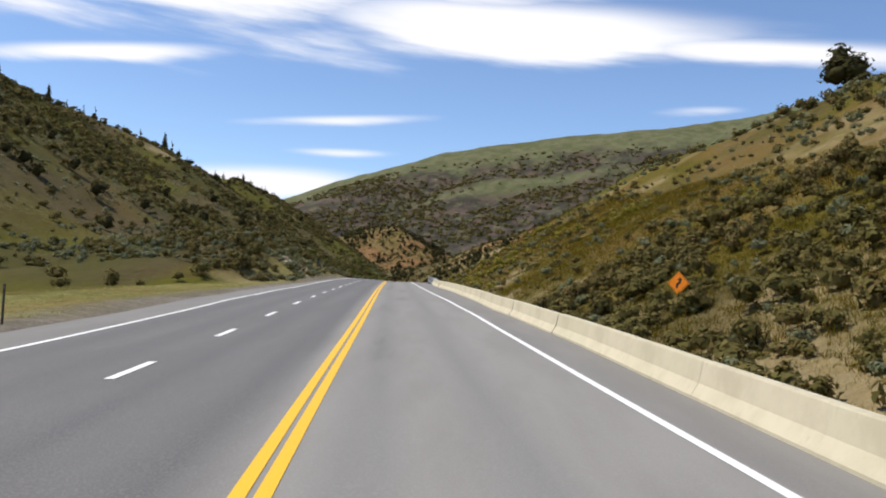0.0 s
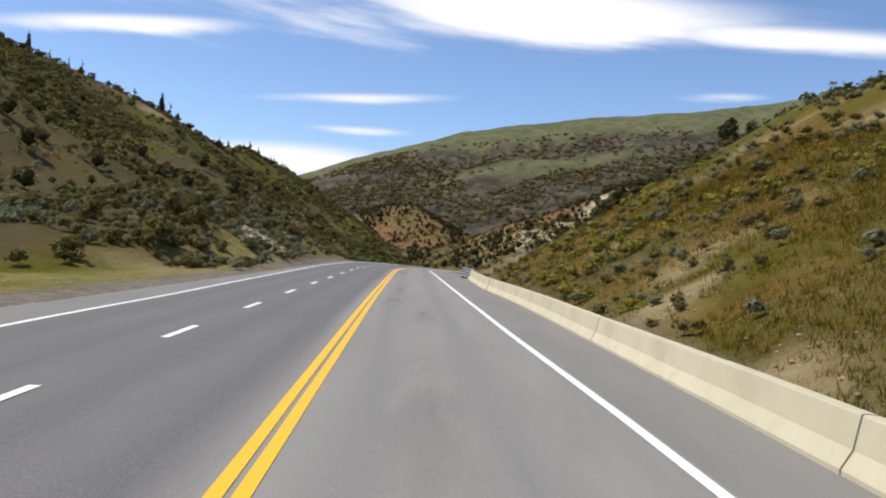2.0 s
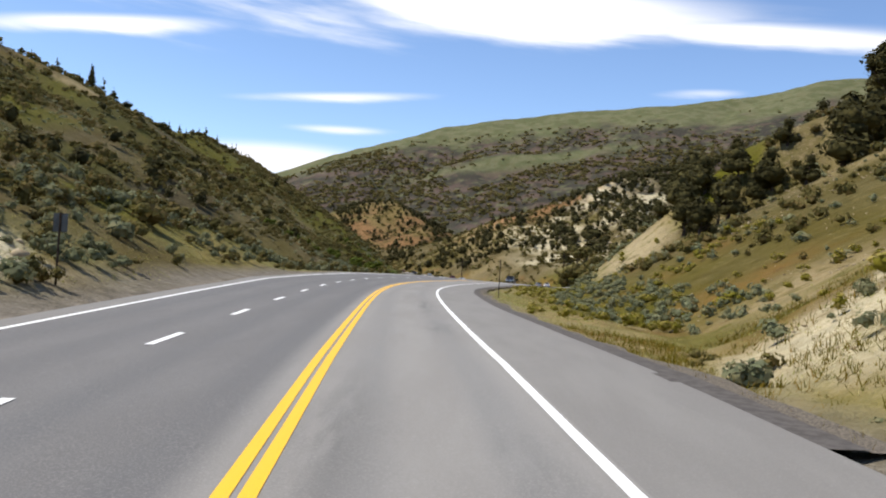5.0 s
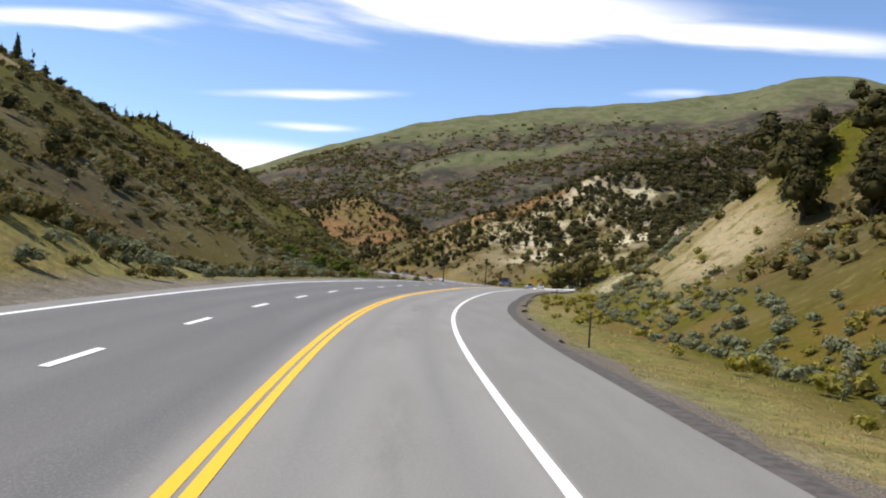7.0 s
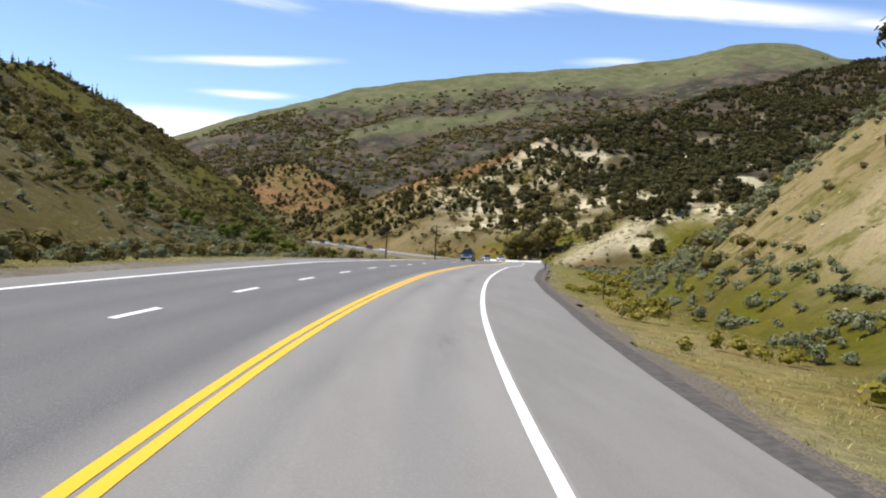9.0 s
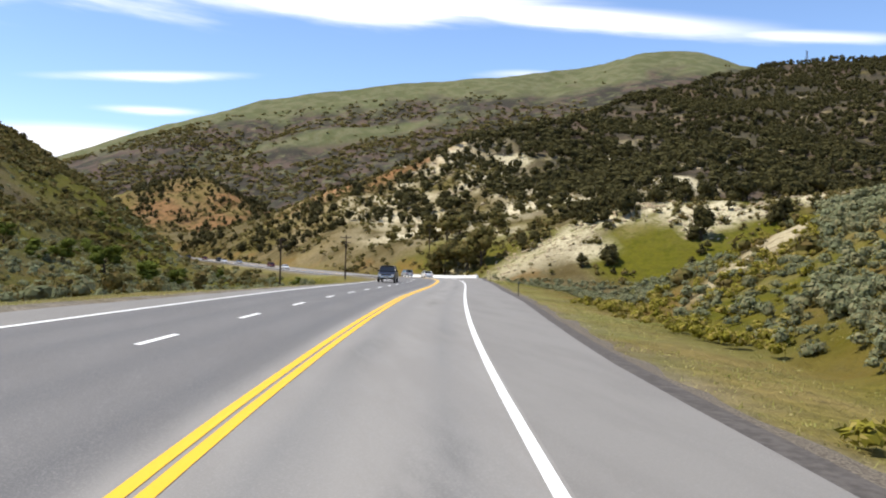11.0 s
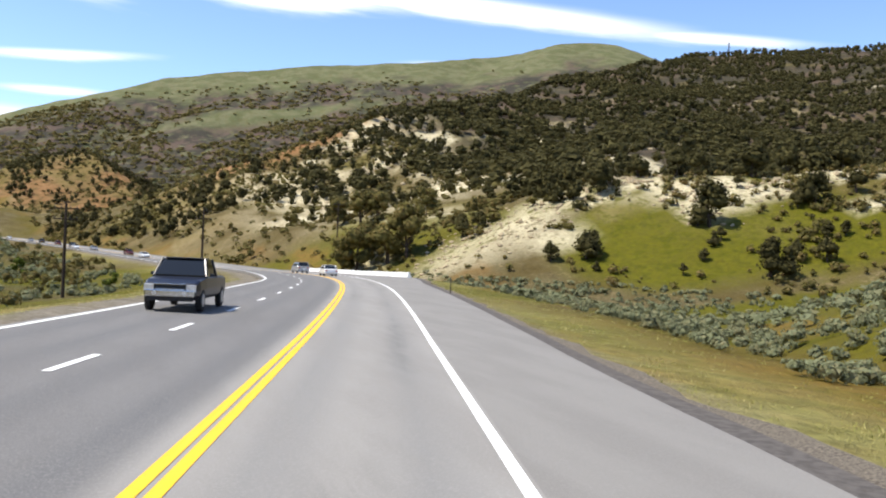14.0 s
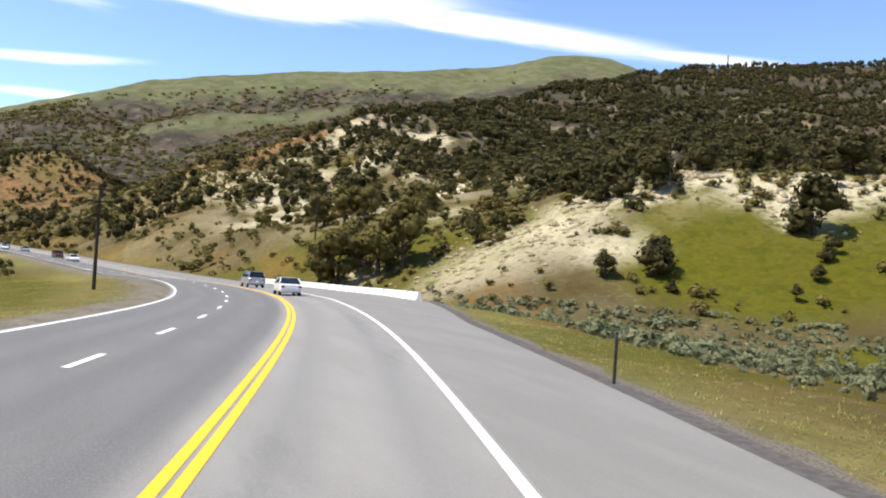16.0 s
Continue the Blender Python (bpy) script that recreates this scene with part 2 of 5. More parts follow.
def mat_concrete():
    k = Nodes("concrete")
    st, gr, r = k.noise(1.3, 6, 0.6), k.noise(18, 4, 0.7), k.random()
    c = k.mix(k.ramp(st, 0.35, 0.68), (0.60, 0.54, 0.40), (0.50, 0.445, 0.32))
    c = k.mix(k.ramp(k.noise(3.0, 5, 0.6, stretch=(1, 1, 0.12)), 0.55, 0.75, 0, 0.35), c, (0.28, 0.25, 0.19))
    c = k.mix(k.math("MULTIPLY", r, 0.4), c, (0.50, 0.47, 0.33))
    k.bump(gr, 0.3, 0.01)
    return k.done(c, 0.88, 0, 0.2)


def mat_simple(name, a, b, rough=0.6, metal=0.0, scale=8.0, spec=0.4, bump=0.0):
    k = Nodes(name)
    nz = k.noise(scale, 5, 0.6)
    if bump:
        k.bump(nz, bump, 0.02)
    return k.done(k.mix(k.ramp(nz, 0.35, 0.65), a, b), rough, metal, spec)


def mat_leaf(name, dark, light, dry=None):
    k = Nodes(name)
    i, r, patch = k.island(), k.random(), k.noise(0.07, 3)
    c = k.mix(i, dark, light)
    c = k.mix(k.ramp(patch, 0.4, 0.65, 0, 0.5), c, tuple(x * 0.75 for x in light))
    if dry:
        c = k.mix(k.ramp(k.math("ADD", k.math("MULTIPLY", i, 0.5), k.math("MULTIPLY", k.noise(0.21, 3), 0.7)), 0.62, 0.8, 0, 0.8), c, dry)
    c = k.mix(k.math("MULTIPLY", r, 0.4), c, tuple(x * 0.7 for x in dark))
    thin = k.n.new("ShaderNodeBsdfTranslucent")
    k.l.new(c, thin.inputs["Color"])
    both = k.n.new("ShaderNodeMixShader")
    both.inputs["Fac"].default_value = 0.3
    k.l.new(k.bsdf.outputs[0], both.inputs[1])
    k.l.new(thin.outputs[0], both.inputs[2])
    k.l.new(both.outputs[0], k.n["Material Output"].inputs["Surface"])
    return k.done(c, 0.9, 0, 0.12)


def mat_glass(name="tinted_glass"):
    k = Nodes(name)
    return k.done((0.012, 0.014, 0.016), 0.06, 0, 0.6)


M_GROUND = mat_ground()
M_ASPHALT = mat_asphalt("asphalt", 0.225, 0.03)
M_SHOULDER = mat_asphalt("shoulder_asphalt", 0.192, 0.024)
M_EDGE = mat_simple("dark_bitumen", (0.075, 0.068, 0.062), (0.115, 0.104, 0.095), 0.92, 0, 5, 0.15, 0.2)
M_GRAVEL = mat_simple("grey_gravel", (0.075, 0.064, 0.052), (0.20, 0.172, 0.135), 0.95, 0, 22, 0.1, 0.7)
M_WHITE = mat_paint("white_paint", (0.82, 0.82, 0.80), (0.45, 0.44, 0.42))
M_YELLOW = mat_paint("yellow_paint", (0.84, 0.47, 0.02), (0.55, 0.33, 0.05))
M_CONCRETE = mat_concrete()
M_JUNIPER = mat_leaf("juniper_foliage", (0.031, 0.030, 0.011), (0.120, 0.105, 0.038))
M_SAGE = mat_leaf("sagebrush_foliage", (0.150, 0.166, 0.086), (0.30, 0.325, 0.19), (0.28, 0.25, 0.13))
M_SHRUB = mat_leaf("oak_scrub_foliage", (0.092, 0.082, 0.026), (0.225, 0.195, 0.062), (0.24, 0.165, 0.065))
M_GRASS = mat_leaf("grass_blades", (0.088, 0.078, 0.004), (0.185, 0.148, 0.010), (0.29, 0.175, 0.035))
M_VERGE = mat_leaf("verge_grass_blades", (0.23, 0.23, 0.055), (0.41, 0.40, 0.13), (0.60, 0.52, 0.25))
M_BRUSH = mat_leaf("rabbitbrush_foliage", (0.16, 0.148, 0.016), (0.33, 0.295, 0.045), (0.38, 0.30, 0.10))
M_GREENB = mat_leaf("willow_foliage", (0.06, 0.08, 0.012), (0.16, 0.19, 0.03))
M_BARK = mat_simple("bark", (0.045, 0.033, 0.024), (0.11, 0.085, 0.065), 0.95, 0, 14, 0.1, 0.6)
M_POLE = mat_simple("weathered_pole_wood", (0.035, 0.026, 0.02), (0.075, 0.055, 0.04), 0.9, 0, 10, 0.15, 0.4)
M_ROCK = mat_simple("pale_rock", (0.27, 0.215, 0.135), (0.46, 0.375, 0.245), 0.9, 0, 2.5, 0.2, 0.6)
M_STEEL = mat_simple("galvanised_steel", (0.42, 0.43, 0.44), (0.55, 0.56, 0.57), 0.45, 0.8, 6)
M_DARKPOST = mat_simple("dark_steel_post", (0.05, 0.042, 0.03), (0.09, 0.075, 0.05), 0.7, 0.2, 9)
M_ORANGE = mat_simple("orange_sign_sheeting", (0.95, 0.27, 0.008), (0.90, 0.25, 0.008), 0.5, 0, 3)
M_BLACK = mat_simple("black_sheeting", (0.012, 0.012, 0.012), (0.022, 0.021, 0.02), 0.6, 0, 5)
M_SIGNBACK = mat_simple("sign_back_aluminium", (0.10, 0.10, 0.095), (0.15, 0.145, 0.13), 0.5, 0.6, 4)
M_BOARD = mat_simple("white_board", (0.86, 0.86, 0.84), (0.78, 0.78, 0.75), 0.55, 0, 4)
M_CARWHITE = mat_simple("white_car_paint", (0.78, 0.79, 0.80), (0.74, 0.75, 0.76), 0.18, 0.0, 2, 0.6)
M_CARSILVER = mat_simple("silver_car_paint", (0.48, 0.49, 0.51), (0.44, 0.45, 0.47), 0.25, 0.5, 2, 0.6)
M_CARDARK = mat_simple("dark_blue_car_paint", (0.010, 0.011, 0.020), (0.014, 0.016, 0.026), 0.32, 0.0, 2, 0.35)
M_CARRED = mat_simple("dark_red_car_paint", (0.12, 0.02, 0.016), (0.10, 0.018, 0.014), 0.22, 0.1, 2, 0.6)
M_TYRE = mat_simple("tyre_rubber", (0.012, 0.012, 0.012), (0.024, 0.023, 0.022), 0.85, 0, 12)
M_GLASS = mat_glass()
M_LAMP_RED = mat_simple("red_lamp_lens", (0.35, 0.012, 0.01), (0.28, 0.01, 0.008), 0.2, 0, 5, 0.6)
M_LAMP_CLEAR = mat_simple("clear_lamp_lens", (0.62, 0.62, 0.60), (0.70, 0.70, 0.68), 0.15, 0.3, 5, 0.6)
M_CHROME = mat_simple("chrome", (0.60, 0.61, 0.62), (0.68, 0.69, 0.70), 0.15, 1.0, 5)


# ---- mesh helpers ----
def mesh_object(name, verts, faces, mats, parent=None, smooth=False, index=None):
    me = bpy.data.meshes.new(name)
    me.from_pydata([tuple(v) for v in verts], [], [tuple(f) for f in faces])
    for q in mats if isinstance(mats, (list, tuple)) else [mats]:
        me.materials.append(q)
    if index is not None:
        me.polygons.foreach_set("material_index", np.asarray(index, np.int32))
    if smooth:
        me.polygons.foreach_set("use_smooth", np.ones(len(me.polygons), bool))
    me.update()
    ob = new(name, me)
    if parent is not None:
        ob.parent = parent
    return ob


def fast_mesh(name, verts, tris, mat, normals=None):
    """One mesh from numpy arrays of vertices and triangles."""
    me = bpy.data.meshes.new(name)
    verts, tris = np.asarray(verts, np.float32), np.asarray(tris, np.int32)
    me.vertices.add(len(verts))
    me.vertices.foreach_set("co", verts.ravel())
    me.loops.add(tris.size)
    me.loops.foreach_set("vertex_index", tris.ravel())
    me.polygons.add(len(tris))
    me.polygons.foreach_set("loop_start", np.arange(0, tris.size, tris.shape[1], dtype=np.int32))
    me.materials.append(mat)
    me.update(calc_edges=True)
    if normals is not None:
        me.polygons.foreach_set("use_smooth", np.ones(len(me.polygons), bool))
        me.normals_split_custom_set_from_vertices(np.asarray(normals, np.float32))
    return me


def part(name, bm, mat, parent, label="", smooth=False):
    me = bpy.data.meshes.new(name)
    if smooth:
        for f in bm.faces:
            f.smooth = True
    bm.to_mesh(me)
    bm.free()
    me.materials.append(mat)
    ob = new(name, me)
    ob.parent = parent
    if label:
        ob["label"] = label
    return ob


def box_bm(size, at=(0, 0, 0), bevel=0.0, m=None):
    bm = bmesh.new()
    bmesh.ops.create_cube(bm, size=1)
    bmesh.ops.scale(bm, vec=size, verts=bm.verts)
    if bevel:
        bmesh.ops.bevel(bm, geom=list(bm.edges), offset=bevel, segments=2, affect="EDGES", profile=0.7)
    if m is not None:
        bmesh.ops.transform(bm, matrix=m, verts=bm.verts)
    bmesh.ops.translate(bm, vec=at, verts=bm.verts)
    return bm


def tube_bm(points, radii, sides=8):
    bm = bmesh.new()
    rings = []
    pts = [Vector(p) for p in points]
    for i, p in enumerate(pts):
        d = (pts[min(i + 1, len(pts) - 1)] - pts[max(i - 1, 0)]).normalized()
        a = d.orthogonal().normalized()
        b = d.cross(a)
        rings.append([bm.verts.new(p + (a * math.cos(2 * math.pi * j / sides) + b * math.sin(2 * math.pi * j / sides)) * radii[i]) for j in range(sides)])
    for q, r in zip(rings, rings[1:]):
        for j in range(sides):
            bm.faces.new((q[j], q[(j + 1) % sides], r[(j + 1) % sides], r[j]))
    bm.faces.new(rings[0][::-1])
    bm.faces.new(rings[-1])
    return bm


def empty(name, m=None):
    ob = new(name)
    if m is not None:
        ob.matrix_world = m
    return ob


# ---- the land ----
def ridge(x, y, pts, near, far):
    """Height under a ridge line through pts (x, y, z); it falls by near on the left of the line's way and by far on its right."""
    best = np.full(x.shape, -1e9)
    for (ax, ay, az), (bx, by, bz) in zip(pts, pts[1:]):
        ux, uy = bx - ax, by - ay
        n2 = ux * ux + uy * uy
        t = np.clip(((x - ax) * ux + (y - ay) * uy) / n2, 0, 1)
        dx, dy = x - ax - t * ux, y - ay - t * uy
        d = np.hypot(dx, dy)
        lean = (ux * dy - uy * dx) / (math.sqrt(n2) * np.maximum(d, 1e-6)) * 0.5 + 0.5
        slope = far + (near - far) * lean
        best = np.maximum(best, az + t * (bz - az) - slope * (np.sqrt(d * d + 16) - 4))
    return best


def fbm(x, y, scale, octaves=4, seed=0):
    """Smooth value noise from a few octaves of lattice hashes."""
    out, amp = np.zeros(np.shape(x)), 0.5
    for o in range(octaves):
        u, v = x / scale * 2**o + 17.3 * seed, y / scale * 2**o - 9.1 * seed
        i, j = np.floor(u), np.floor(v)
        fu, fv = u - i, v - j
        fu, fv = fu * fu * (3 - 2 * fu), fv * fv * (3 - 2 * fv)

        def hsh(a, b):
            q = np.sin(a * 127.1 + b * 311.7 + seed * 74.7 + o * 13.9) * 43758.5453
            return q - np.floor(q)

        out += amp * (hsh(i, j) * (1 - fu) * (1 - fv) + hsh(i + 1, j) * fu * (1 - fv) + hsh(i, j + 1) * (1 - fu) * fv + hsh(i + 1, j + 1) * fu * fv - 0.5)
        amp *= 0.5
    return out


LEFT_RIDGE = [(-420, -60, 150), (-271, 146, 122), (-181, 297, 81), (-163, 370, 71), (-150, 430, 63), (-138, 500, 60), (-134, 578, 61), (-120, 700, 60), (-102, 859, 45), (-60, 950, 5)]
RIGHT_RIDGE = [(150, -80, 62), (120, 40, 52), (97, 132, 44), (84, 196, 37), (66, 222, 25), (55, 240, 17), (48, 257, 11), (43, 276, 2)]
SPUR_NOSE = [(90, 296, 13), (72, 285, 9.5), (59, 276, 6.0), (45.3, 266.5, 2.6), (37.5, 258, 1.8), (33, 251, 0)]
MID_RIDGE = [(-21, 943, 17), (34, 834, 33), (87, 762, 53), (117, 764, 70), (171, 857, 96), (292, 964, 133), (398, 1080, 180), (600, 1274, 252), (777, 1397, 306)]
EAST_RIDGE = [(777, 1397, 306), (881, 1169, 282), (1150, 920, 290)]
ROADSIDE_KNOLL = [(-23, 84, 4), (-21, 108, 8.5), (-22, 138, 9.5), (-27, 172, 7.5), (-36, 212, 4)]
LOW_SPUR = [(89, 475, 7), (142, 526, 27), (221, 607, 49), (289, 709, 79)]
NEAR_KNOLL = [(84, 447, 2), (97, 446, 10.5), (115, 446, 19), (144, 430, 20.5), (184, 412, 26), (256, 353, 35), (340, 260, 48)]
FAR_RIDGE = [(-1500, 3300, 160), (-900, 3050, 190), (-571, 2911, 234), (-355, 2777, 320), (-2, 2702, 421), (359, 2679, 483), (694, 2634, 520), (973, 2718, 586),
             (1118, 2659, 628), (1272, 2640, 637), (1453, 2720, 621), (2300, 2550, 600)]
RED_RIDGE = [(-344, 1445, 54), (-172, 1331, 62), (-116, 1288, 78), (-69, 1242, 82), (-21, 1144, 49), (12, 1062, 17)]
BENCH = [(-160, 2329, 188), (-19, 2241, 210), (261, 2266, 229), (523, 2161, 237)]


def lands(x, y):
    """Height of the open country, before the road was cut through it."""
    warp = fbm(x, y, 90, 3, 5) * 26
    xw, yw = x + warp, y + fbm(x, y, 90, 3, 6) * 26
    hs = [ridge(xw, yw, LEFT_RIDGE, 0.30, 0.53), ridge(x, y, RIGHT_RIDGE, 0.40, 0.62), ridge(x, y, SPUR_NOSE, 0.42, 0.42), ridge(xw, yw, MID_RIDGE, 0.6, 0.27), ridge(x, y, LOW_SPUR, 0.25, 0.34),
          ridge(x, y, NEAR_KNOLL, 0.12, 0.50), ridge(xw, yw, FAR_RIDGE, 0.3, 0.46), ridge(xw, yw, RED_RIDGE, 0.5, 0.42), ridge(xw, yw, BENCH, 0.42, 0.42), ridge(xw, yw, EAST_RIDGE, 0.36, 0.36), ridge(x, y, ROADSIDE_KNOLL, 0.25, 0.5)]
    floor = -6 + np.clip(y - 900, 0, 1500) * 0.02 + fbm(x, y, 40, 3, 2) * 1.5
    k = 3.5
    top = np.maximum.reduce(hs + [floor])
    z = top + k * np.log(sum(np.exp((q - top) / k) for q in hs + [floor]))
    relief = np.clip((z + 2) / 40, 0.08, 1.5) * np.interp(y, (1700, 2200), (1.0, 0.35))
    z += fbm(x, y, 60, 4, 1) * 7 * relief + fbm(x, y, 14, 3, 3) * 1.6 * np.clip(relief, 0.15, 0.8)
    far = np.clip((y - 1500) / 800, 0, 1)
    crest = np.interp(x, [p[0] for p in FAR_RIDGE], [p[2] for p in FAR_RIDGE])
    below = np.clip((crest - 25 - z) / 110, 0.04, 1)
    z += far * below * (fbm(x, y, 420, 4, 8) * 28 - np.abs(fbm(x, y, 170, 4, 9)) * 60)
    mid = np.clip((y - 520) / 300, 0, 1) * np.clip((z - 5) / 40, 0, 1) * (1 - far) * np.clip((x + 70) / 70, 0, 1)
    z -= mid * np.abs(fbm(x, y, 120, 4, 10)) * 34
    return z


RIGHT_EDGE_S = (-90, 5, 20, 42, 60, 72, 88, 100, 124, 150, 175, 200, 230, 258, 300, 340, 357, 383, 400, 425, 440, 470, 520, 1500)
RIGHT_EDGE = (7.2, 7.2, 6.8, 7.0, 6.9, 6.5, 6.6, 6.4, 6.2, 6.6, 6.8, 7.0, 6.65, 7.1, 7.15, 7.4, 7.9, 11.2, 13.2, 15.2, 15.6, 12.0, 9.0, 8.2)
LEFT_EDGE_S = (-90, 50, 90, 160, 235, 300, 1500)
LEFT_EDGE = (10.6, 11.0, 9.8, 9.8, 11.0, 9.2, 9.6)


def terrain(x, y):
    """Height of the ground with the road's cuttings and banks."""
    shape = np.shape(x)
    x, y = np.ravel(np.asarray(x, float)), np.ravel(np.asarray(y, float))
    z = lands(x, y)
    near = (y > -140) & (y < 1400) & (np.abs(x - np.interp(y, ROAD_Y, ROAD_X)) < 160)
    s, lat = road_coords(x[near], y[near])
    right = np.interp(s, RIGHT_EDGE_S, RIGHT_EDGE)
    left = np.interp(s, LEFT_EDGE_S, LEFT_EDGE)
    d = np.maximum(np.where(lat > 0, lat - right, -lat - left), 0)
    base = road_z(s, np.clip(lat, -left, right))
    # the bank falls to a verge, and the cutting rises behind it
    cut = np.where(lat > 0, np.interp(s, (-26, 60, 80, 106, 116, 150, 200, 212, 236, 246), (0.58, 0.57, 0.64, 0.68, 0.56, 0.56, 0.60, 0.95, 0.9, 0.55)), np.interp(s, (440, 540), (0.5, 0.9)))
    verge = np.where(lat > 0, np.interp(s, (-26, 11, 35, 92, 102, 130, 205, 235, 275, 300, 340), (3.8, 3.4, 1.4, 1.2, 3.0, 11.0, 9.5, 8.5, 9.0, 12.5, 14.0)), np.interp(s, (-26, 60, 87, 102, 160, 190, 240, 420, 500, 580), (11.0, 9.0, 6.0, 0.8, 1.2, 6.0, 8.0, 22.0, 22.0, 14.0)))
    drop = np.where(lat > 0, 0.10, np.interp(s, (0, 240, 330, 420), (0.03, 0.06, 0.16, 0.12)))
    low = base - 0.10 - np.minimum(d, verge) * drop
    upper = low + np.maximum(d - verge, 0) * cut
    lower = low - np.maximum(d - verge, 0) * np.interp(s, (300, 420), (0.10, 0.16))
    zz = np.clip(z[near], lower, np.where(d <= verge, low, upper))
    zz += fbm(x[near], y[near], 5, 3, 4) * np.clip(d - 1.0, 0, 6) * 0.14
    reach = np.clip((980 - y[near]) / 180, 0, 1)
    z[near] = np.where(d <= 0.01, base - 0.35, zz) * reach + z[near] * (1 - reach)
    return z.reshape(shape)


def axis(spans):
    out = [spans[0][0]]
    for start, stop, step in spans:
        n = max(1, round((stop - start) / step))
        out += list(np.linspace(start, stop, n + 1)[1:])
    return np.array(out)


def blob(x, y, cx, cy, rx, ry, turn=0.0):
    c, s = math.cos(radians(turn)), math.sin(radians(turn))
    u, v = ((x - cx) * c + (y - cy) * s) / rx, (-(x - cx) * s + (y - cy) * c) / ry
    return np.clip(1.6 - 1.6 * np.sqrt(u * u + v * v), 0, 1)


def scars(x, y):
    """Washed-out stony patches on the cut slope."""
    b = np.zeros(x.shape)
    for cx, cy, rx, ry in ((16.9, 50.5, 1.5, 5.5), (18.2, 29, 1.9, 4), (21.5, 34.6, 0.9, 3), (16.2, 38, 0.8, 3), (17.2, 71, 1.0, 3), (25, 60, 1.1, 3), (24, 45, 0.9, 3)):
        b = np.maximum(b, np.clip(0.55 + fbm(x, y, 1.6, 4, 63) * 6, 0, 1) * np.clip(1.7 * blob(x, y, cx, cy, rx, ry, -8), 0, 1))
    return b


def clump_gap(x, y):
    """Stony openings in the wood, more of them towards its lower end."""
    return np.clip(fbm(x, y, 30, 4, 72) * 7 - np.interp(x, (120, 330), (0.35, 1.3)), 0, 1) * (y > 445)


def cover(x, y, z):
    """What grows or lies on the ground or darkens it, from 0 to 1 for each kind."""
    n1, n2 = fbm(x, y, 22, 4, 11), fbm(x, y, 60, 4, 12)
    s, lat = np.zeros(x.shape), np.full(x.shape, 999.0)
    near = (y > -140) & (y < 1400) & (np.abs(x - np.interp(y, ROAD_Y, ROAD_X)) < 90)
    s[near], lat[near] = road_coords(x[near], y[near])
    d = np.where(lat > 0, lat - np.interp(s, RIGHT_EDGE_S, RIGHT_EDGE), -lat - np.interp(s, LEFT_EDGE_S, LEFT_EDGE))
    grass = np.clip(n2 * 3.0 - 0.1, 0, 0.7) * (z < 120)
    meadow = np.maximum(blob(x, y, 107, 411, 25, 21, -20), blob(x, y, 129, 404, 30, 16, -15))
    meadow = np.clip(meadow * 2.2 + n1 * 1.5, 0, 1) * (meadow > 0)
    right_cut = (lat > 0) & (s < 125) & (d < 40)
    grass = np.where(right_cut, np.clip(0.8 + fbm(x, y, 9, 4, 60) * 4.5 - np.clip((23 - s) / 40, 0, 0.2), 0, 1), grass)
    straw = np.clip(1.4 - np.abs(d - 3.0) / 4.5, 0, 1) * (d > 0.4) * np.clip(0.65 + n1 * 2.5, 0, 1) * ((lat < 0) | (s > 95))
    straw = np.where((lat < 0) & (s < 66) & (d < 10) & (d > 0.5), np.clip(0.7 + n1 * 2, 0, 1), straw)
    grass = np.where((d > 4) & (d < 16) & (lat > 0) & (s > 110), np.clip(0.6 + n1 * 3, 0, 1), grass)
    soil = np.clip(n1 * 4 - 0.55, 0, 0.9)
    soil = np.maximum(soil, np.where(right_cut, np.clip(fbm(x, y, 7, 4, 61) * 6 - 0.55, 0, 0.9), 0))
    hill = (lat < 0) & (d > 14) | (x < -80) & (y > 0) & (y < 960)
    meadow = np.where(hill, np.clip(fbm(x, y, 38, 4, 17) * 5 + np.interp(y, (60, 240), (-0.15, 0.2)), 0, 0.75), meadow)
    soil = np.where(hill, np.clip(fbm(x, y, 24, 4, 18) * 5 - 1.2, 0, 0.7), soil)
    orange = np.clip(fbm(x, y, 26, 4, 19) * 4 - 0.5, 0, 0.5) * hill
    spur = (lat > 0) & (s > 170) & (s < 262) & (d > 12)
    soil = np.maximum(soil, np.where(spur, np.clip(0.2 + n1 * 4, 0, 0.8), 0))
    soil = np.maximum(soil, 1.1 * blob(x, y, 31.5, 203, 7, 11, -10))
    orange = orange + np.clip(fbm(x, y, 9, 3, 14) * 5 - 0.2, 0, 1) * (lat > 0) * np.where(s > 100, 0.7 * (d > 5) * (d < 24), 0.7 * (d > 3) * (d < 30))
    orange = np.maximum(orange, np.clip(1.3 - np.abs(d - 9) / 4.5, 0, 1) * (lat > 0) * (s > 280) * (s < 420) * np.clip(0.3 + n1 * 4, 0, 0.6))
    soil = np.maximum(soil, blob(x, y, -131, 392, 12, 22))
    soil = np.maximum(soil, 0.95 * blob(x, y, 24, 127, 7, 10, -30))
    soil = np.maximum(soil, 0.7 * np.clip((y - 480) / 150, 0, 1) * (y < 1000) * (x > 20) * np.clip(0.6 + n1 * 4, 0, 1))
    rock = np.maximum(np.clip(1.25 + n1 * 2.5, 0, 1.5) * blob(x, y, 81, 434, 19, 16, 20), np.clip(0.42 + fbm(x, y, 9, 4, 64) * 6, 0, 1) * np.clip(2 * blob(x, y, 132, 434, 52, 14, -12), 0, 1))
    rock = np.maximum(rock, 0.25 * blob(x, y, 31, 202, 7, 11, -10))
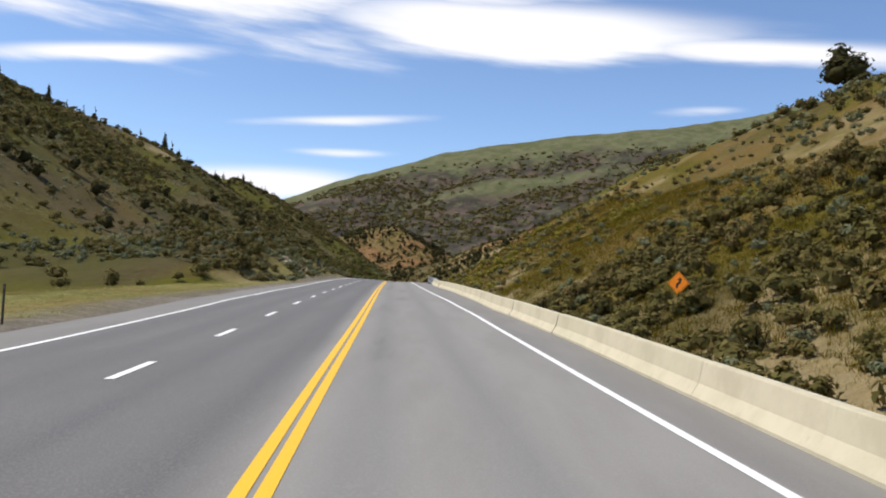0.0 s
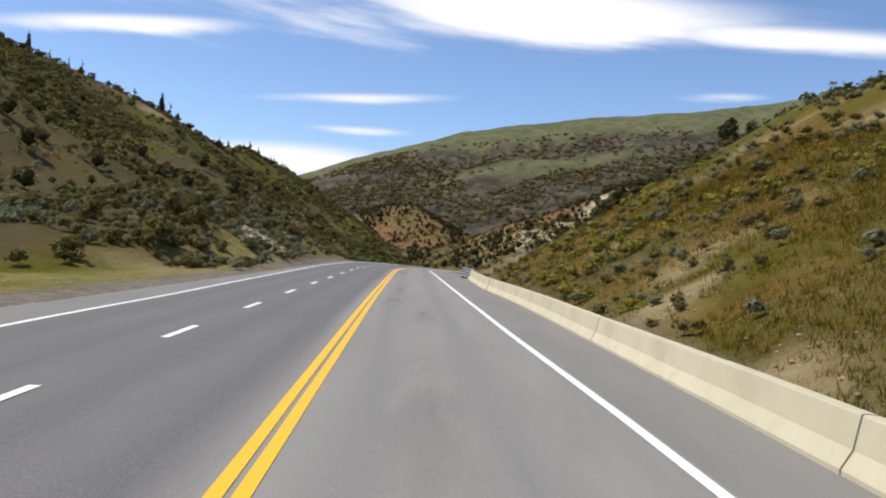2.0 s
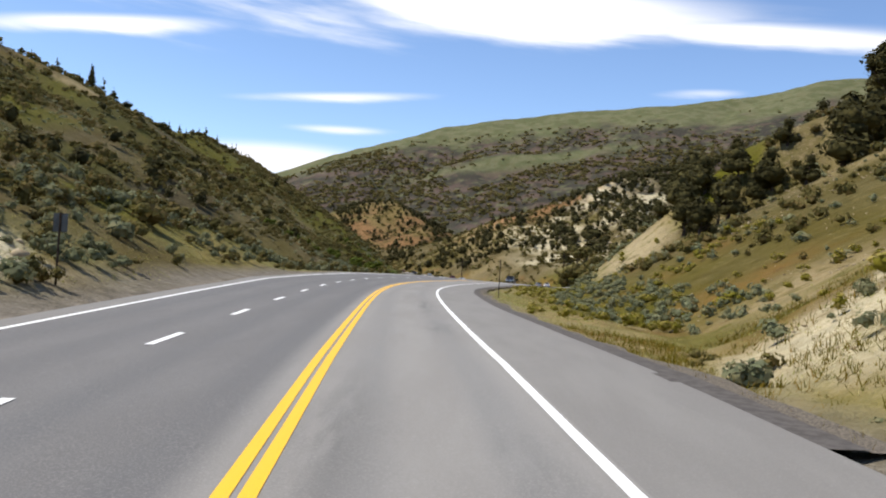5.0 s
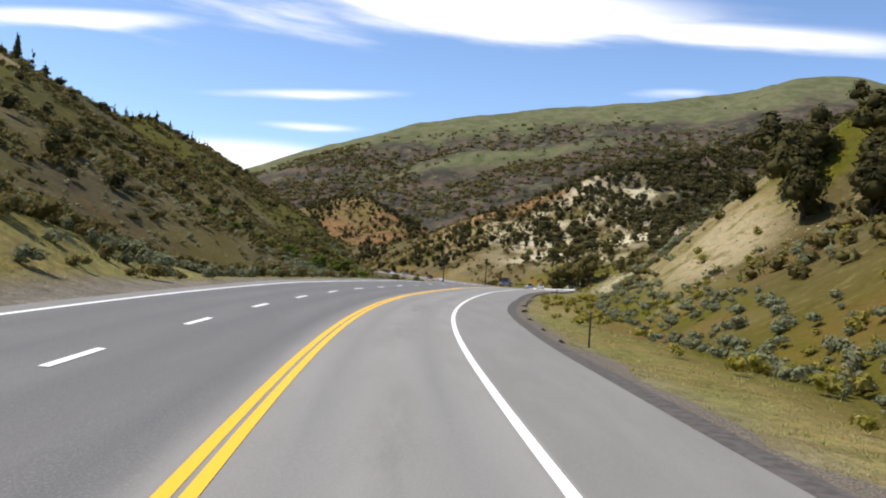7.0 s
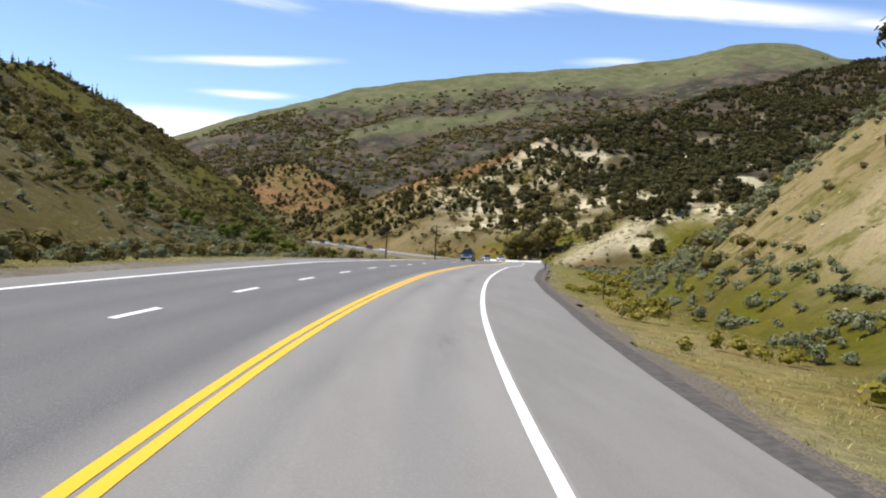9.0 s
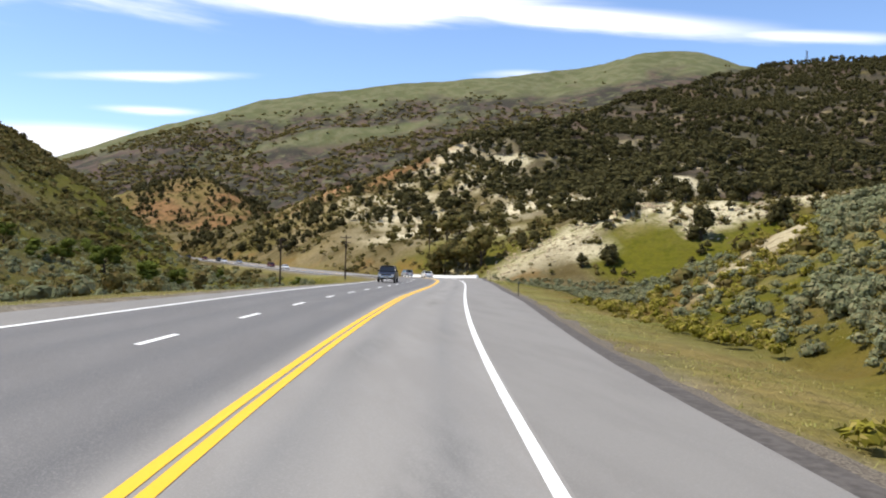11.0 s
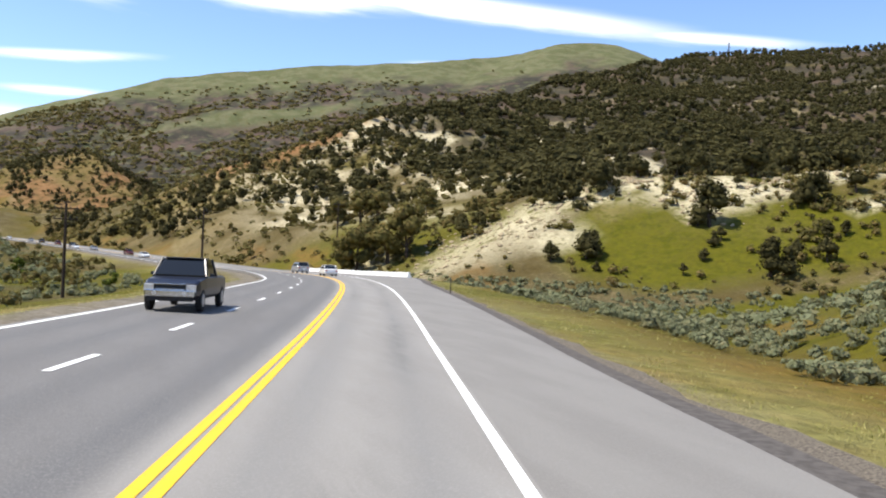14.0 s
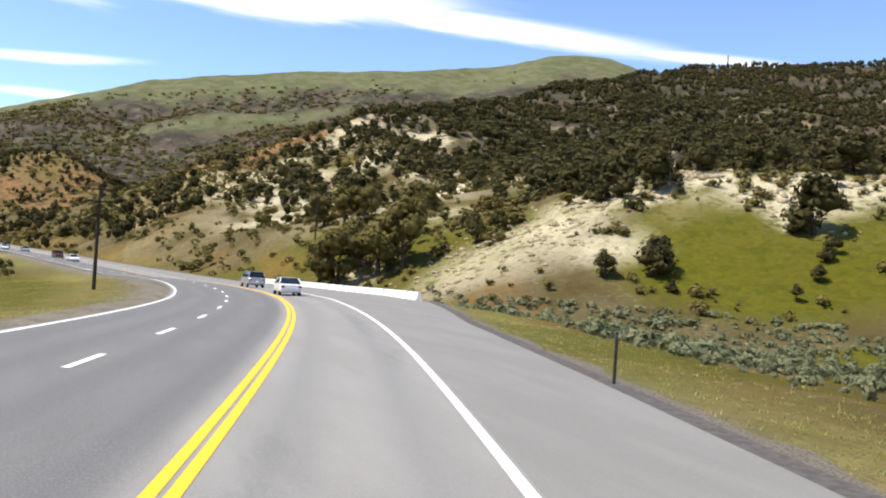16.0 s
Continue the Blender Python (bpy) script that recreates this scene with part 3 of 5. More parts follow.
    face = np.clip(2.2 * blob(x, y, 18.4, 104, 7.0, 8.5, -12), 0, 1)
    soil, rock = np.maximum(soil, face), np.maximum(rock, face * np.clip(0.45 + n1 * 3, 0, 1))
    rock = np.maximum(rock, 0.9 * blob(x, y, 128, 421, 9, 7))
    rock = np.maximum(rock, 0.8 * blob(x, y, 91, 423, 9, 8))
    soil, grass = np.maximum(soil, 1.1 * scars(x, y)), grass * (1 - 0.8 * scars(x, y))
    rock = np.maximum(rock, 2.4 * blob(x, y, -13.3, 113, 4.2, 6.5, 10))
    rock = np.maximum(rock, np.clip(0.55 + n1 * 4, 0, 1) * np.clip(2 * blob(x, y, 112, 630, 75, 190, 0), 0, 1))
    rock = np.maximum(rock, np.clip(n1 * 4 - 0.2, 0, 0.9) * (y > 440) * (y < 1100) * (x > 60))
    for cx, cy, rx, ry in ((103, 439, 12, 6), (114, 438, 12, 7), (122, 429, 8, 10), (121, 419, 5, 7), (130, 422, 10, 6), (142, 421, 11, 6), (152, 421, 9, 6), (151, 406, 8, 3.5), (166, 418, 12, 6)):
        rock = np.maximum(rock, np.clip(0.8 + fbm(x, y, 5, 4, 71) * 6, 0, 1) * np.clip(1.8 * blob(x, y, cx, cy, rx, ry), 0, 1))
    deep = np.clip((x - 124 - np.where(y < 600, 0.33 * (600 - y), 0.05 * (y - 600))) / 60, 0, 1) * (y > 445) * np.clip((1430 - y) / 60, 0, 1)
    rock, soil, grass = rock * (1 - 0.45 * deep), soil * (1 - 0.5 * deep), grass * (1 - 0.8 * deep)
    rock = np.maximum(rock, 0.9 * clump_gap(x, y) * (x > 110) * (y < 1000))
    red = np.maximum(0.9 * blob(x, y, 75, 770, 75, 50), 0.45 * blob(x, y, -50, 1150, 150, 180))
    upland = np.clip((y - 1480) / 200, 0, 1)
    meadow = np.where((lat < 0) & ((s > 290) | (s > 128) & (s < 175) & (d < 12) | (s < 75) & (d < 16)) & (d > 1.5) & (d < 60), np.clip(0.65 + n1 * 3, 0, 0.9), meadow)
    meadow = np.where((lat > 0) & (s > 104) & (s < 420) & (d > 1.2) & (d < 14), np.clip(0.35 + fbm(x, y, 11, 3, 15) * 4, 0, 0.8), meadow)
    meadow = np.where((lat > 0) & (s > 150) & (s < 420) & (d >= 14) & (z < 4) & (y < 385), np.clip(0.3 + fbm(x, y, 17, 3, 16) * 5, 0, 0.95), meadow)
    meadow, grass = np.where(face > 0.2, 0, meadow), np.where(face > 0.2, 0, grass)
    meadow = np.where(right_cut & (face < 0.2) & (s > 74), np.clip(0.35 + n1 * 4, 0, 0.9) * np.clip((s - 74) / 8, 0, 1), meadow)
    crest = np.interp(x, [p[0] for p in FAR_RIDGE], [p[2] for p in FAR_RIDGE])
    heath_dark = np.clip((y - 1500) / 300, 0, 1) * np.clip((crest * 0.9 - 20 + n2 * 110 - z) / 45, 0, 1) * (1 - blob(x, y, 190, 2255, 430, 55, 2))
    nose = np.clip(2.2 * blob(x, y, 49, 269, 19, 3.0, 39), 0, 1)
    soil, rock = np.maximum(soil, nose), np.maximum(rock, 0.55 * nose)
    meadow = np.where((nose < 0.2) & (lat > 0) & (s > 205) & (s < 275) & (d > 1.5) & (d < 40), np.clip(0.6 + fbm(x, y, 9, 3, 68) * 4, 0.1, 1), meadow)
    foot_slope = (lat > 0) & (d > 8) & (d < 45) & (s > 430) & (s < 700)
    meadow = np.where(foot_slope, np.clip(0.35 + fbm(x, y, 25, 3, 65) * 5, 0, 0.8), meadow)
    orange = np.where(right_cut & (s > 20) & (face < 0.2), np.maximum(0.5 * orange, np.clip(0.06 + fbm(x, y, 6, 4, 67) * 4.5, 0, 0.55)), orange)
    # ground is made darker all through the juniper wood, except in its openings
    heath_dark = np.maximum(heath_dark, 0.85 * deep * (1 - clump_gap(x, y)))
    heath_dark = np.maximum(heath_dark, hill * (y < 450) * np.clip(0.15 + fbm(x, y, 26, 4, 73) * 3, 0, 0.4))
    far_end = s > 560
    straw, meadow = np.where(far_end, 0, straw), np.where(far_end & (lat < 90), 0, meadow)
    shelf = np.clip(2 * blob(x, y, 132, 434, 54, 16, -12), 0, 1)
    meadow = np.maximum(meadow, shelf * np.clip(0.55 + n1 * 3, 0, 0.9))
    soil = np.where((x > 40) & (x < 190) & (y > 340) & (y < 424) & (lat > 0), soil * 0.25, soil)
    gravel = np.clip(1.4 - np.abs(d) / 1.4, 0, 1) * (d > -3)
    gravel = np.where((lat < 0) & (d > -3), np.clip(1.6 - np.maximum(d, 0) / 1.5, 0, 1), gravel)
    gravel = np.where(far_end, 0, gravel)
    return dict(upland=upland, grass=grass, meadow=meadow, orange=orange, straw=straw, soil=soil, rock=rock, red=red, heath_dark=heath_dark, gravel=gravel)


GX = axis([(-3800, -1400, 300), (-1400, -500, 60), (-500, -200, 14), (-200, -60, 6), (-60, 90, 1.8), (90, 260, 3.5), (260, 600, 9), (600, 1500, 26), (1500, 3900, 200)])
GY = axis([(-1500, -200, 150), (-200, -40, 10), (-40, 290, 1.8), (290, 480, 2.6), (480, 800, 6), (800, 1500, 14), (1500, 3000, 22), (3000, 4600, 200)])


def build_ground():
    X, Y = np.meshgrid(GX, GY)
    Z = terrain(X, Y)
    nx, ny = len(GX), len(GY)
    i = np.arange(nx * ny).reshape(ny, nx)
    quads = np.stack([i[:-1, :-1], i[:-1, 1:], i[1:, 1:], i[1:, :-1]], -1).reshape(-1, 4)
    me = fast_mesh("ground", np.stack([X.ravel(), Y.ravel(), Z.ravel()], 1), quads, M_GROUND)
    me.polygons.foreach_set("use_smooth", np.ones(len(me.polygons), bool))
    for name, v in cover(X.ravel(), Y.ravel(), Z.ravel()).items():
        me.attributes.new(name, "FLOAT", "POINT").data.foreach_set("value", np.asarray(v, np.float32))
    ob = new("ground", me)
    return tagged(ob, "dry hills with olive grass, pale soil and red earth", "ground", kind="structure")


ground = build_ground()


def ground_z(x, y):
    return float(terrain(np.array([x]), np.array([y]))[0])


# ---- the road ----
def strip(name, s0, s1, left, right, mat, up, step=3.0, cols=1, parent=None, thick=0.0):
    """A ribbon along the road between two offsets, each a number or a function of s."""
    n = max(2, int(round((s1 - s0) / step)) + 1)
    s = np.linspace(s0, s1, n)
    a = left(s) if callable(left) else np.full(n, float(left))
    b = right(s) if callable(right) else np.full(n, float(right))
    w = np.linspace(0, 1, cols + 1)
    lat = a[:, None] * (1 - w) + b[:, None] * w
    v = road_point(np.repeat(s, cols + 1), lat.ravel(), up)
    i = np.arange(n * (cols + 1)).reshape(n, cols + 1)
    q = np.stack([i[:-1, :-1], i[:-1, 1:], i[1:, 1:], i[1:, :-1]], -1).reshape(-1, 4)
    if thick:
        m = len(v)
        v = np.concatenate([v, v - [0, 0, thick]])
        e = [(i[:-1, 0], i[1:, 0]), (i[1:, -1], i[:-1, -1])]
        q = np.concatenate([q] + [np.stack([p, r, r + m, p + m], -1) for p, r in e] + [np.array([[i[0, 0], i[0, 0] + m, i[0, -1] + m, i[0, -1]], [i[-1, -1], i[-1, -1] + m, i[-1, 0] + m, i[-1, 0]]])])
    me = fast_mesh(name, v, q, mat)
    me.polygons.foreach_set("use_smooth", np.zeros(len(me.polygons), bool))
    ob = new(name, me)
    if parent is not None:
        ob.parent = parent
    return ob, np.tile(lat.ravel(), 2 if thick else 1)


def right_edge(s):
    return np.interp(s, RIGHT_EDGE_S, RIGHT_EDGE) + fbm(s, s * 0 + 3.3, 9, 3, 21) * 0.25


def left_edge(s):
    return -np.interp(s, LEFT_EDGE_S, LEFT_EDGE) + 1.6 + fbm(s, s * 0 + 7.7, 9, 3, 22) * 0.4


road, lats = strip("road", -85, 1450, -7.42, lambda s: lane_edge(s) + 0.14, M_ASPHALT, 0.0, 3.0, 30, thick=0.3)
wear = np.zeros(len(lats))
for centre in (0.95, 2.75, -1.0, -2.75, -4.7, -6.4):
    wear = np.maximum(wear, np.exp(-(((lats - centre) / 0.35) ** 2)))
road.data.attributes.new("wear", "FLOAT", "POINT").data.foreach_set("value", wear.astype(np.float32))
old = np.clip((-0.3 - lats) / 0.4, 0, 1)
road.data.attributes.new("old", "FLOAT", "POINT").data.foreach_set("value", old.astype(np.float32))
along = np.tile(np.repeat(np.linspace(-85, 1450, len(lats) // 62), 31), 2)
marks = np.random.default_rng(3)
patch = np.zeros(len(lats))
for s0 in np.arange(0, 460, 13.0):
    a, b, ln, wd = s0 + marks.uniform(0, 13), marks.choice((0.95, 1.9, 2.75)) + marks.normal(0, 0.15), marks.uniform(2, 5), marks.uniform(0.22, 0.5)
    patch = np.maximum(patch, marks.uniform(0.3, 0.8) * np.exp(-(((along - a) / ln) ** 2) - ((lats - b) / wd) ** 2))
road.data.attributes.new("patch", "FLOAT", "POINT").data.foreach_set("value", patch.astype(np.float32))
tagged(road, "grey worn asphalt carriageway with dark tyre tracks", "road", kind="structure")
ob, lats = strip("shoulder_right", -85, 1450, lambda s: lane_edge(s) + 0.14, lambda s: right_edge(s) + 0.1, M_SHOULDER, -0.004, 3.0, 3, thick=0.3)
tagged(ob, "pale asphalt shoulder beside the traffic lane", "shoulder", kind="structure")
ob, lats = strip("shoulder_left", -85, 1450, left_edge, -7.42, M_SHOULDER, -0.004, 3.0, 3, thick=0.3)
tagged(ob, "pale asphalt shoulder beside the far lanes", "shoulder", kind="structure")
ob, lats = strip("asphalt_edge", 94, 1450, lambda s: right_edge(s) - 0.06, lambda s: right_edge(s) + 0.62 + fbm(s, s * 0, 7, 4, 23) * 0.3, M_EDGE, -0.012, 1.5, 3)
tagged(ob, "dark bitumen strip along the edge of the shoulder", "asphalt", kind="structure")
ob, lats = strip("gravel_edge", 94, 1450, lambda s: right_edge(s) + 0.45, lambda s: right_edge(s) + 1.10 + fbm(s, s * 0 + 5, 3, 4, 24) * 1.4, M_GRAVEL, -0.04, 1.0, 4)
tagged(ob, "dark grey-brown gravel between asphalt and grass", "gravel", kind="structure")

markings = [("yellow_line", 0.035, 0.195, M_YELLOW), ("yellow_line", -0.195, -0.035, M_YELLOW), ("edge_line", lambda s: lane_edge(s) - 0.085, lambda s: lane_edge(s) + 0.085, M_WHITE), ("edge_line", -7.38, -7.20, M_WHITE)]
for name, a, b, mat in markings:
    line, _ = strip(name, -85, 1450, a, b, mat, 0.008, 3.0)
    tagged(line, "solid yellow centre line of a double pair" if mat is M_YELLOW else "solid white painted edge line", "road marking", group="road markings", kind="structure")
for k in range(-9, 90):
    s0 = 2.555 + 8.9914 * k
    dash, _ = strip("lane_dash", s0, s0 + 2.72, -3.695, -3.515, M_WHITE, 0.012, 0.6)
    tagged(dash, "short white painted lane dash on asphalt", "road marking", group="lane dashes", kind="structure")


# ---- plants ----
rng = np.random.default_rng(7)
_ICO = None


def ico():
    """Vertices and triangles of an icosahedron."""
    global _ICO
    if _ICO is None:
        bm = bmesh.new()
        bmesh.ops.create_icosphere(bm, subdivisions=1, radius=1)
        bm.verts.ensure_lookup_table()
        _ICO = (np.array([v.co[:] for v in bm.verts]), np.array([[v.index for v in f.verts] for f in bm.faces]))
        bm.free()
    return _ICO


def leaves(g, centres, radii, count, size):
    """Loose leaf clumps as small bent triangles scattered over the lobes."""
    w = radii[:, 0] * radii[:, 1]
    pick = g.choice(len(centres), count, p=w / w.sum())
    d = g.normal(size=(count, 3))
    d /= np.linalg.norm(d, axis=1)[:, None]
    d[:, 2] = np.where(d[:, 2] < -0.45, -d[:, 2], d[:, 2])
    p = centres[pick] + d * radii[pick] * g.uniform(0.78, 1.16, (count, 1))
    a = g.normal(size=(count, 3))
    a /= np.linalg.norm(a, axis=1)[:, None]
    b = np.cross(d, a)
    b /= np.linalg.norm(b, axis=1)[:, None] + 1e-9
    a = np.cross(b, d) * 0.8 + d * g.uniform(-0.3, 0.5, (count, 1))
    k = size * g.uniform(0.6, 1.4, (count, 1))
    v = np.stack([p - a * k * 0.6 - b * k * 0.5, p - a * k * 0.5 + b * k * 0.6, p + a * k], 1).reshape(-1, 3)
    return v, np.arange(count * 3).reshape(-1, 3)


def lumps(g, centres, radii):
    """Dark inner lobes under the leaves."""
    v0, t0 = ico()
    vs, ts = [], []
    for i, (c, r) in enumerate(zip(centres, radii)):
        vs.append(c + v0 * r * g.uniform(0.68, 1.02, (len(v0), 1)))
        ts.append(t0 + i * len(v0))
    return np.concatenate(vs), np.concatenate(ts)


def join(*pieces):
    vs, ts, n = [], [], 0
    for v, t in pieces:
        vs.append(v), ts.append(t + n)
        n += len(v)
    return np.concatenate(vs), np.concatenate(ts)


def crown(g, kind, detail):
    """One crown about 1 m high, standing on the origin: (vertices, triangles)."""
    if kind == "juniper":
        n = (1, 3, 9)[detail]
        h = np.sort(g.uniform(0.18, 0.86, n)) if n > 1 else np.array([0.48])
        spread = 0.30 * np.sqrt(1.08 - h)
        ang = g.uniform(0, 6.28, n)
        c = np.stack([np.cos(ang) * spread * 0.6, np.sin(ang) * spread * 0.6, h], 1)
        r = np.stack([spread * 0.95, spread * 0.95, (0.20 if n > 1 else 0.42) + 0.05 * g.random(n)], 1) * ((1.25, 1.25, 1.0) if n == 1 else 1)
        count, size = ((22, 0.20), (40, 0.14), (420, 0.065))[detail]
    elif kind == "conifer":
        n = 4 if detail < 2 else 8
        h = np.linspace(0.16, 0.9, n)
        c = np.stack([g.normal(0, 0.015, n), g.normal(0, 0.015, n), h], 1)
        r = np.stack([0.20 * (1.05 - h), 0.20 * (1.05 - h), np.full(n, 0.16)], 1)
        count, size = ((12, 0.12), (50, 0.09), (300, 0.06))[detail]
    elif kind == "cottonwood":
        n = 6 if detail < 2 else 14
        h = g.uniform(0.25, 0.85, n)
        ang, q = g.uniform(0, 6.28, n), g.uniform(0.1, 0.30, n)
        c = np.stack([np.cos(ang) * q, np.sin(ang) * q, h], 1)
        r = np.full((n, 3), 0.17) * g.uniform(0.7, 1.15, (n, 1))
        count, size = ((20, 0.14), (90, 0.10), (800, 0.05))[detail]
    else:  # low shrub
        n = (1, 1, 2)[detail]
        ang, q = g.uniform(0, 6.28, n), g.uniform(0.15, 0.5, n) * (0.3 if n == 1 else 1)
        c = np.stack([np.cos(ang) * q, np.sin(ang) * q, g.uniform(0.28, 0.58, n)], 1)
        r = np.stack([g.uniform(0.30, 0.44, n)] * 2 + [g.uniform(0.26, 0.40, n)], 1) * (1.5 if n == 1 else 1)
        count, size = ((14, 0.38), (26, 0.26), (86, 0.14))[detail]
        if detail == 0:
            c[:, 2] *= 0.8
            return leaves(g, c, r * 0.8, count, size)
        return join(lumps(g, c, r * 0.72), leaves(g, c, r, count, size))
    return join(lumps(g, c, r * 0.85), leaves(g, c, r, count, size))


PROTO = {(k, d): [crown(rng, k, d) for _ in range(7)] for k in ("juniper", "conifer", "cottonwood", "shrub") for d in (0, 1, 2)}


def scatter(name, places, heights, kind, detail, mat, label, category, wide=1.0):
    """Many plants too many to count, joined into one object."""
    if len(places) == 0:
        return None
    protos = PROTO[(kind, detail)]
    which = rng.integers(0, len(protos), len(places))
    turn = rng.uniform(0, 6.28, len(places))
    girth = rng.uniform(0.8, 1.25, len(places)) * wide
    vs, ts, n = [], [], 0
    for p, (v, t) in enumerate(protos):
        q = np.flatnonzero(which == p)
        if not len(q):
            continue
        c, s = np.cos(turn[q])[:, None], np.sin(turn[q])[:, None]
        h = heights[q][:, None]
        g = h * girth[q][:, None]
        x = (v[None, :, 0] * c - v[None, :, 1] * s) * g + places[q, 0:1]
        y = (v[None, :, 0] * s + v[None, :, 1] * c) * g + places[q, 1:2]
        z = (v[None, :, 2] - 0.06) * h + places[q, 2:3]
        vs.append(np.stack([x, y, z], -1).reshape(-1, 3))
        ts.append((t[None] + (np.arange(len(q)) * len(v))[:, None, None] + n).reshape(-1, 3))
        n += len(q) * len(v)
    me = fast_mesh(name, np.concatenate(vs), np.concatenate(ts), mat)
    return tagged(new(name, me), label, category, kind="stuff")


def sow(x0, x1, y0, y1, count, keep):
    """Random places in a box, kept with the likelihood keep(x, y, z, s, lat, d)."""
    x, y = rng.uniform(x0, x1, count), rng.uniform(y0, y1, count)
    z = terrain(x, y)
    s, lat = road_coords(x, y)
    d = np.where(lat > 0, lat - np.interp(s, RIGHT_EDGE_S, RIGHT_EDGE), -lat - np.interp(s, LEFT_EDGE_S, LEFT_EDGE))
    ok = rng.random(count) < keep(x, y, z, s, lat, d)
    return np.stack([x, y, z], 1)[ok]


def clump(x, y, scale, seed, lo, hi):
    return np.clip((fbm(x, y, scale, 3, seed) - lo) / (hi - lo), 0, 1)


def bare(x, y):
    """Where the scree, the meadow and the scars keep plants away."""
    b = np.maximum(blob(x, y, 82, 438, 18, 14, 20), blob(x, y, 106, 414, 18, 14, -20))
    b = np.maximum(b, np.maximum(0.32 * blob(x, y, 112, 438, 22, 12), 0.32 * blob(x, y, 142, 421, 32, 10)))
    b = np.maximum(b, np.maximum(blob(x, y, 127, 404, 28, 13, -15), 0.8 * blob(x, y, 31, 202, 6, 9, -10)))
    return 1 - np.minimum(np.maximum(b, np.maximum(blob(x, y, -131, 392, 11, 20), blob(x, y, -13.0, 112, 3.6, 6.5, 10))) * 2.5, 1)


# juniper wood on the far slope
def wood_likely(x, y, z, s, lat, d):
    deep = np.clip((x - 114 - np.where(y < 600, 0.33 * (600 - y), 0.05 * (y - 600))) / 50, 0.0, 1)
    return (d > 30) * bare(x, y) * (1 - 0.85 * clump_gap(x, y)) * (0.035 + 0.15 * clump(x, y, 25, 31, -0.03, 0.14) + deep * (0.14 + 0.72 * clump(x, y, 38, 31, -0.22, 0.05)))


wood = sow(60, 620, 445, 1120, 17000, wood_likely)
close = wood[:, 1] < 560
scatter("juniper_wood", wood[close], rng.uniform(2.4, 6.4, close.sum()), "juniper", 1, M_JUNIPER, "dense dark green juniper wood covering the slope", "woodland", 1.2)
scatter("juniper_wood", wood[~close], rng.uniform(3.2, 7.6, (~close).sum()), "juniper", 0, M_JUNIPER, "dark juniper wood high on the far slope", "woodland", 1.45)
highwood = sow(380, 1050, 900, 1420, 8000, lambda x, y, z, s, lat, d: ((y > 1120) | (x > 620)) * (0.35 + 0.6 * clump(x, y, 60, 62, -0.2, 0.06)))
scatter("juniper_wood", highwood, rng.uniform(4, 8, len(highwood)), "juniper", 0, M_JUNIPER, "dark juniper wood along the high ridge", "woodland", 1.3)
wood2 = sow(140, 420, 330, 520, 3000, lambda x, y, z, s, lat, d: (z > 17) * clump(x, y, 40, 32, -0.1, 0.1) * np.clip((x - 140) / 60, 0.1, 1) * bare(x, y))
scatter("juniper_wood", wood2, rng.uniform(3.5, 6.5, len(wood2)), "juniper", 1, M_JUNIPER, "dark junipers standing in groups above the meadow", "woodland", 1.15)
midhill = sow(-60, 260, 620, 1050, 3600, lambda x, y, z, s, lat, d: (d > 14) * clump(x, y, 50, 33, -0.12, 0.15) * 0.8)
scatter("hill_junipers", midhill, rng.uniform(3.0, 6.5, len(midhill)), "juniper", 0, M_JUNIPER, "scattered dark junipers on red and tan hillside", "trees", 1.15)
redhill = sow(-380, 100, 980, 1450, 7500, lambda x, y, z, s, lat, d: (d > 20) * clump(x, y, 80, 34, -0.10, 0.18) * 0.8)
scatter("hill_junipers", redhill, rng.uniform(4, 8, len(redhill)), "juniper", 0, M_JUNIPER, "scattered dark junipers on red hillside", "trees", 1.2)
upland = sow(-900, 1900, 1450, 2560, 24000, lambda x, y, z, s, lat, d: clump(x, y, 160, 35, -0.12, 0.12) * np.clip((430 - z + fbm(x, y, 250, 3, 36) * 200) / 120, 0.02, 1) * (1 - 0.85 * blob(x, y, 190, 2235, 420, 50, 2)))
scatter("upland_scrub", upland, rng.uniform(4, 9, len(upland)), "shrub", 0, M_SHRUB, "dark scrub in patches over the mountain", "scrub", 1.5)

# left hillside
lefthill = sow(-310, 10, 20, 960, 84000, lambda x, y, z, s, lat, d: (lat < 0) * (d > np.interp(s, (0, 60, 90), (14, 12, 6))) * (0.08 + np.interp(y, (90, 260), (0.75, 0.5)) * clump(x, y, 28, 37, -0.08, 0.13)) * np.clip((z + 8) / 22, 0.3, 1) * bare(x, y))
near_left = lefthill[:, 0] > np.interp(lefthill[:, 1], (0, 230, 420, 430), (-70, -60, -30, 60))
scatter("oak_scrub", lefthill[near_left], rng.uniform(0.6, 2.1, near_left.sum()), "shrub", 2, M_SHRUB, "olive-brown oak scrub thick on the hillside", "scrub", 1.1)
scatter("oak_scrub", lefthill[~near_left], rng.uniform(0.9, 2.8, (~near_left).sum()), "shrub", 0, M_SHRUB, "olive-brown oak scrub over the hillside", "scrub", 1.15)
hillsage = sow(-200, 0, 120, 620, 16000, lambda x, y, z, s, lat, d: (lat < 0) * (d > 8) * (0.12 + 0.5 * clump(x, y, 30, 59, -0.08, 0.14)) * bare(x, y))
scatter("hill_sagebrush", hillsage, rng.uniform(0.4, 1.1, len(hillsage)), "shrub", 0, M_SAGE, "grey-green sagebrush dotted over the hillside", "sagebrush", 1.2)
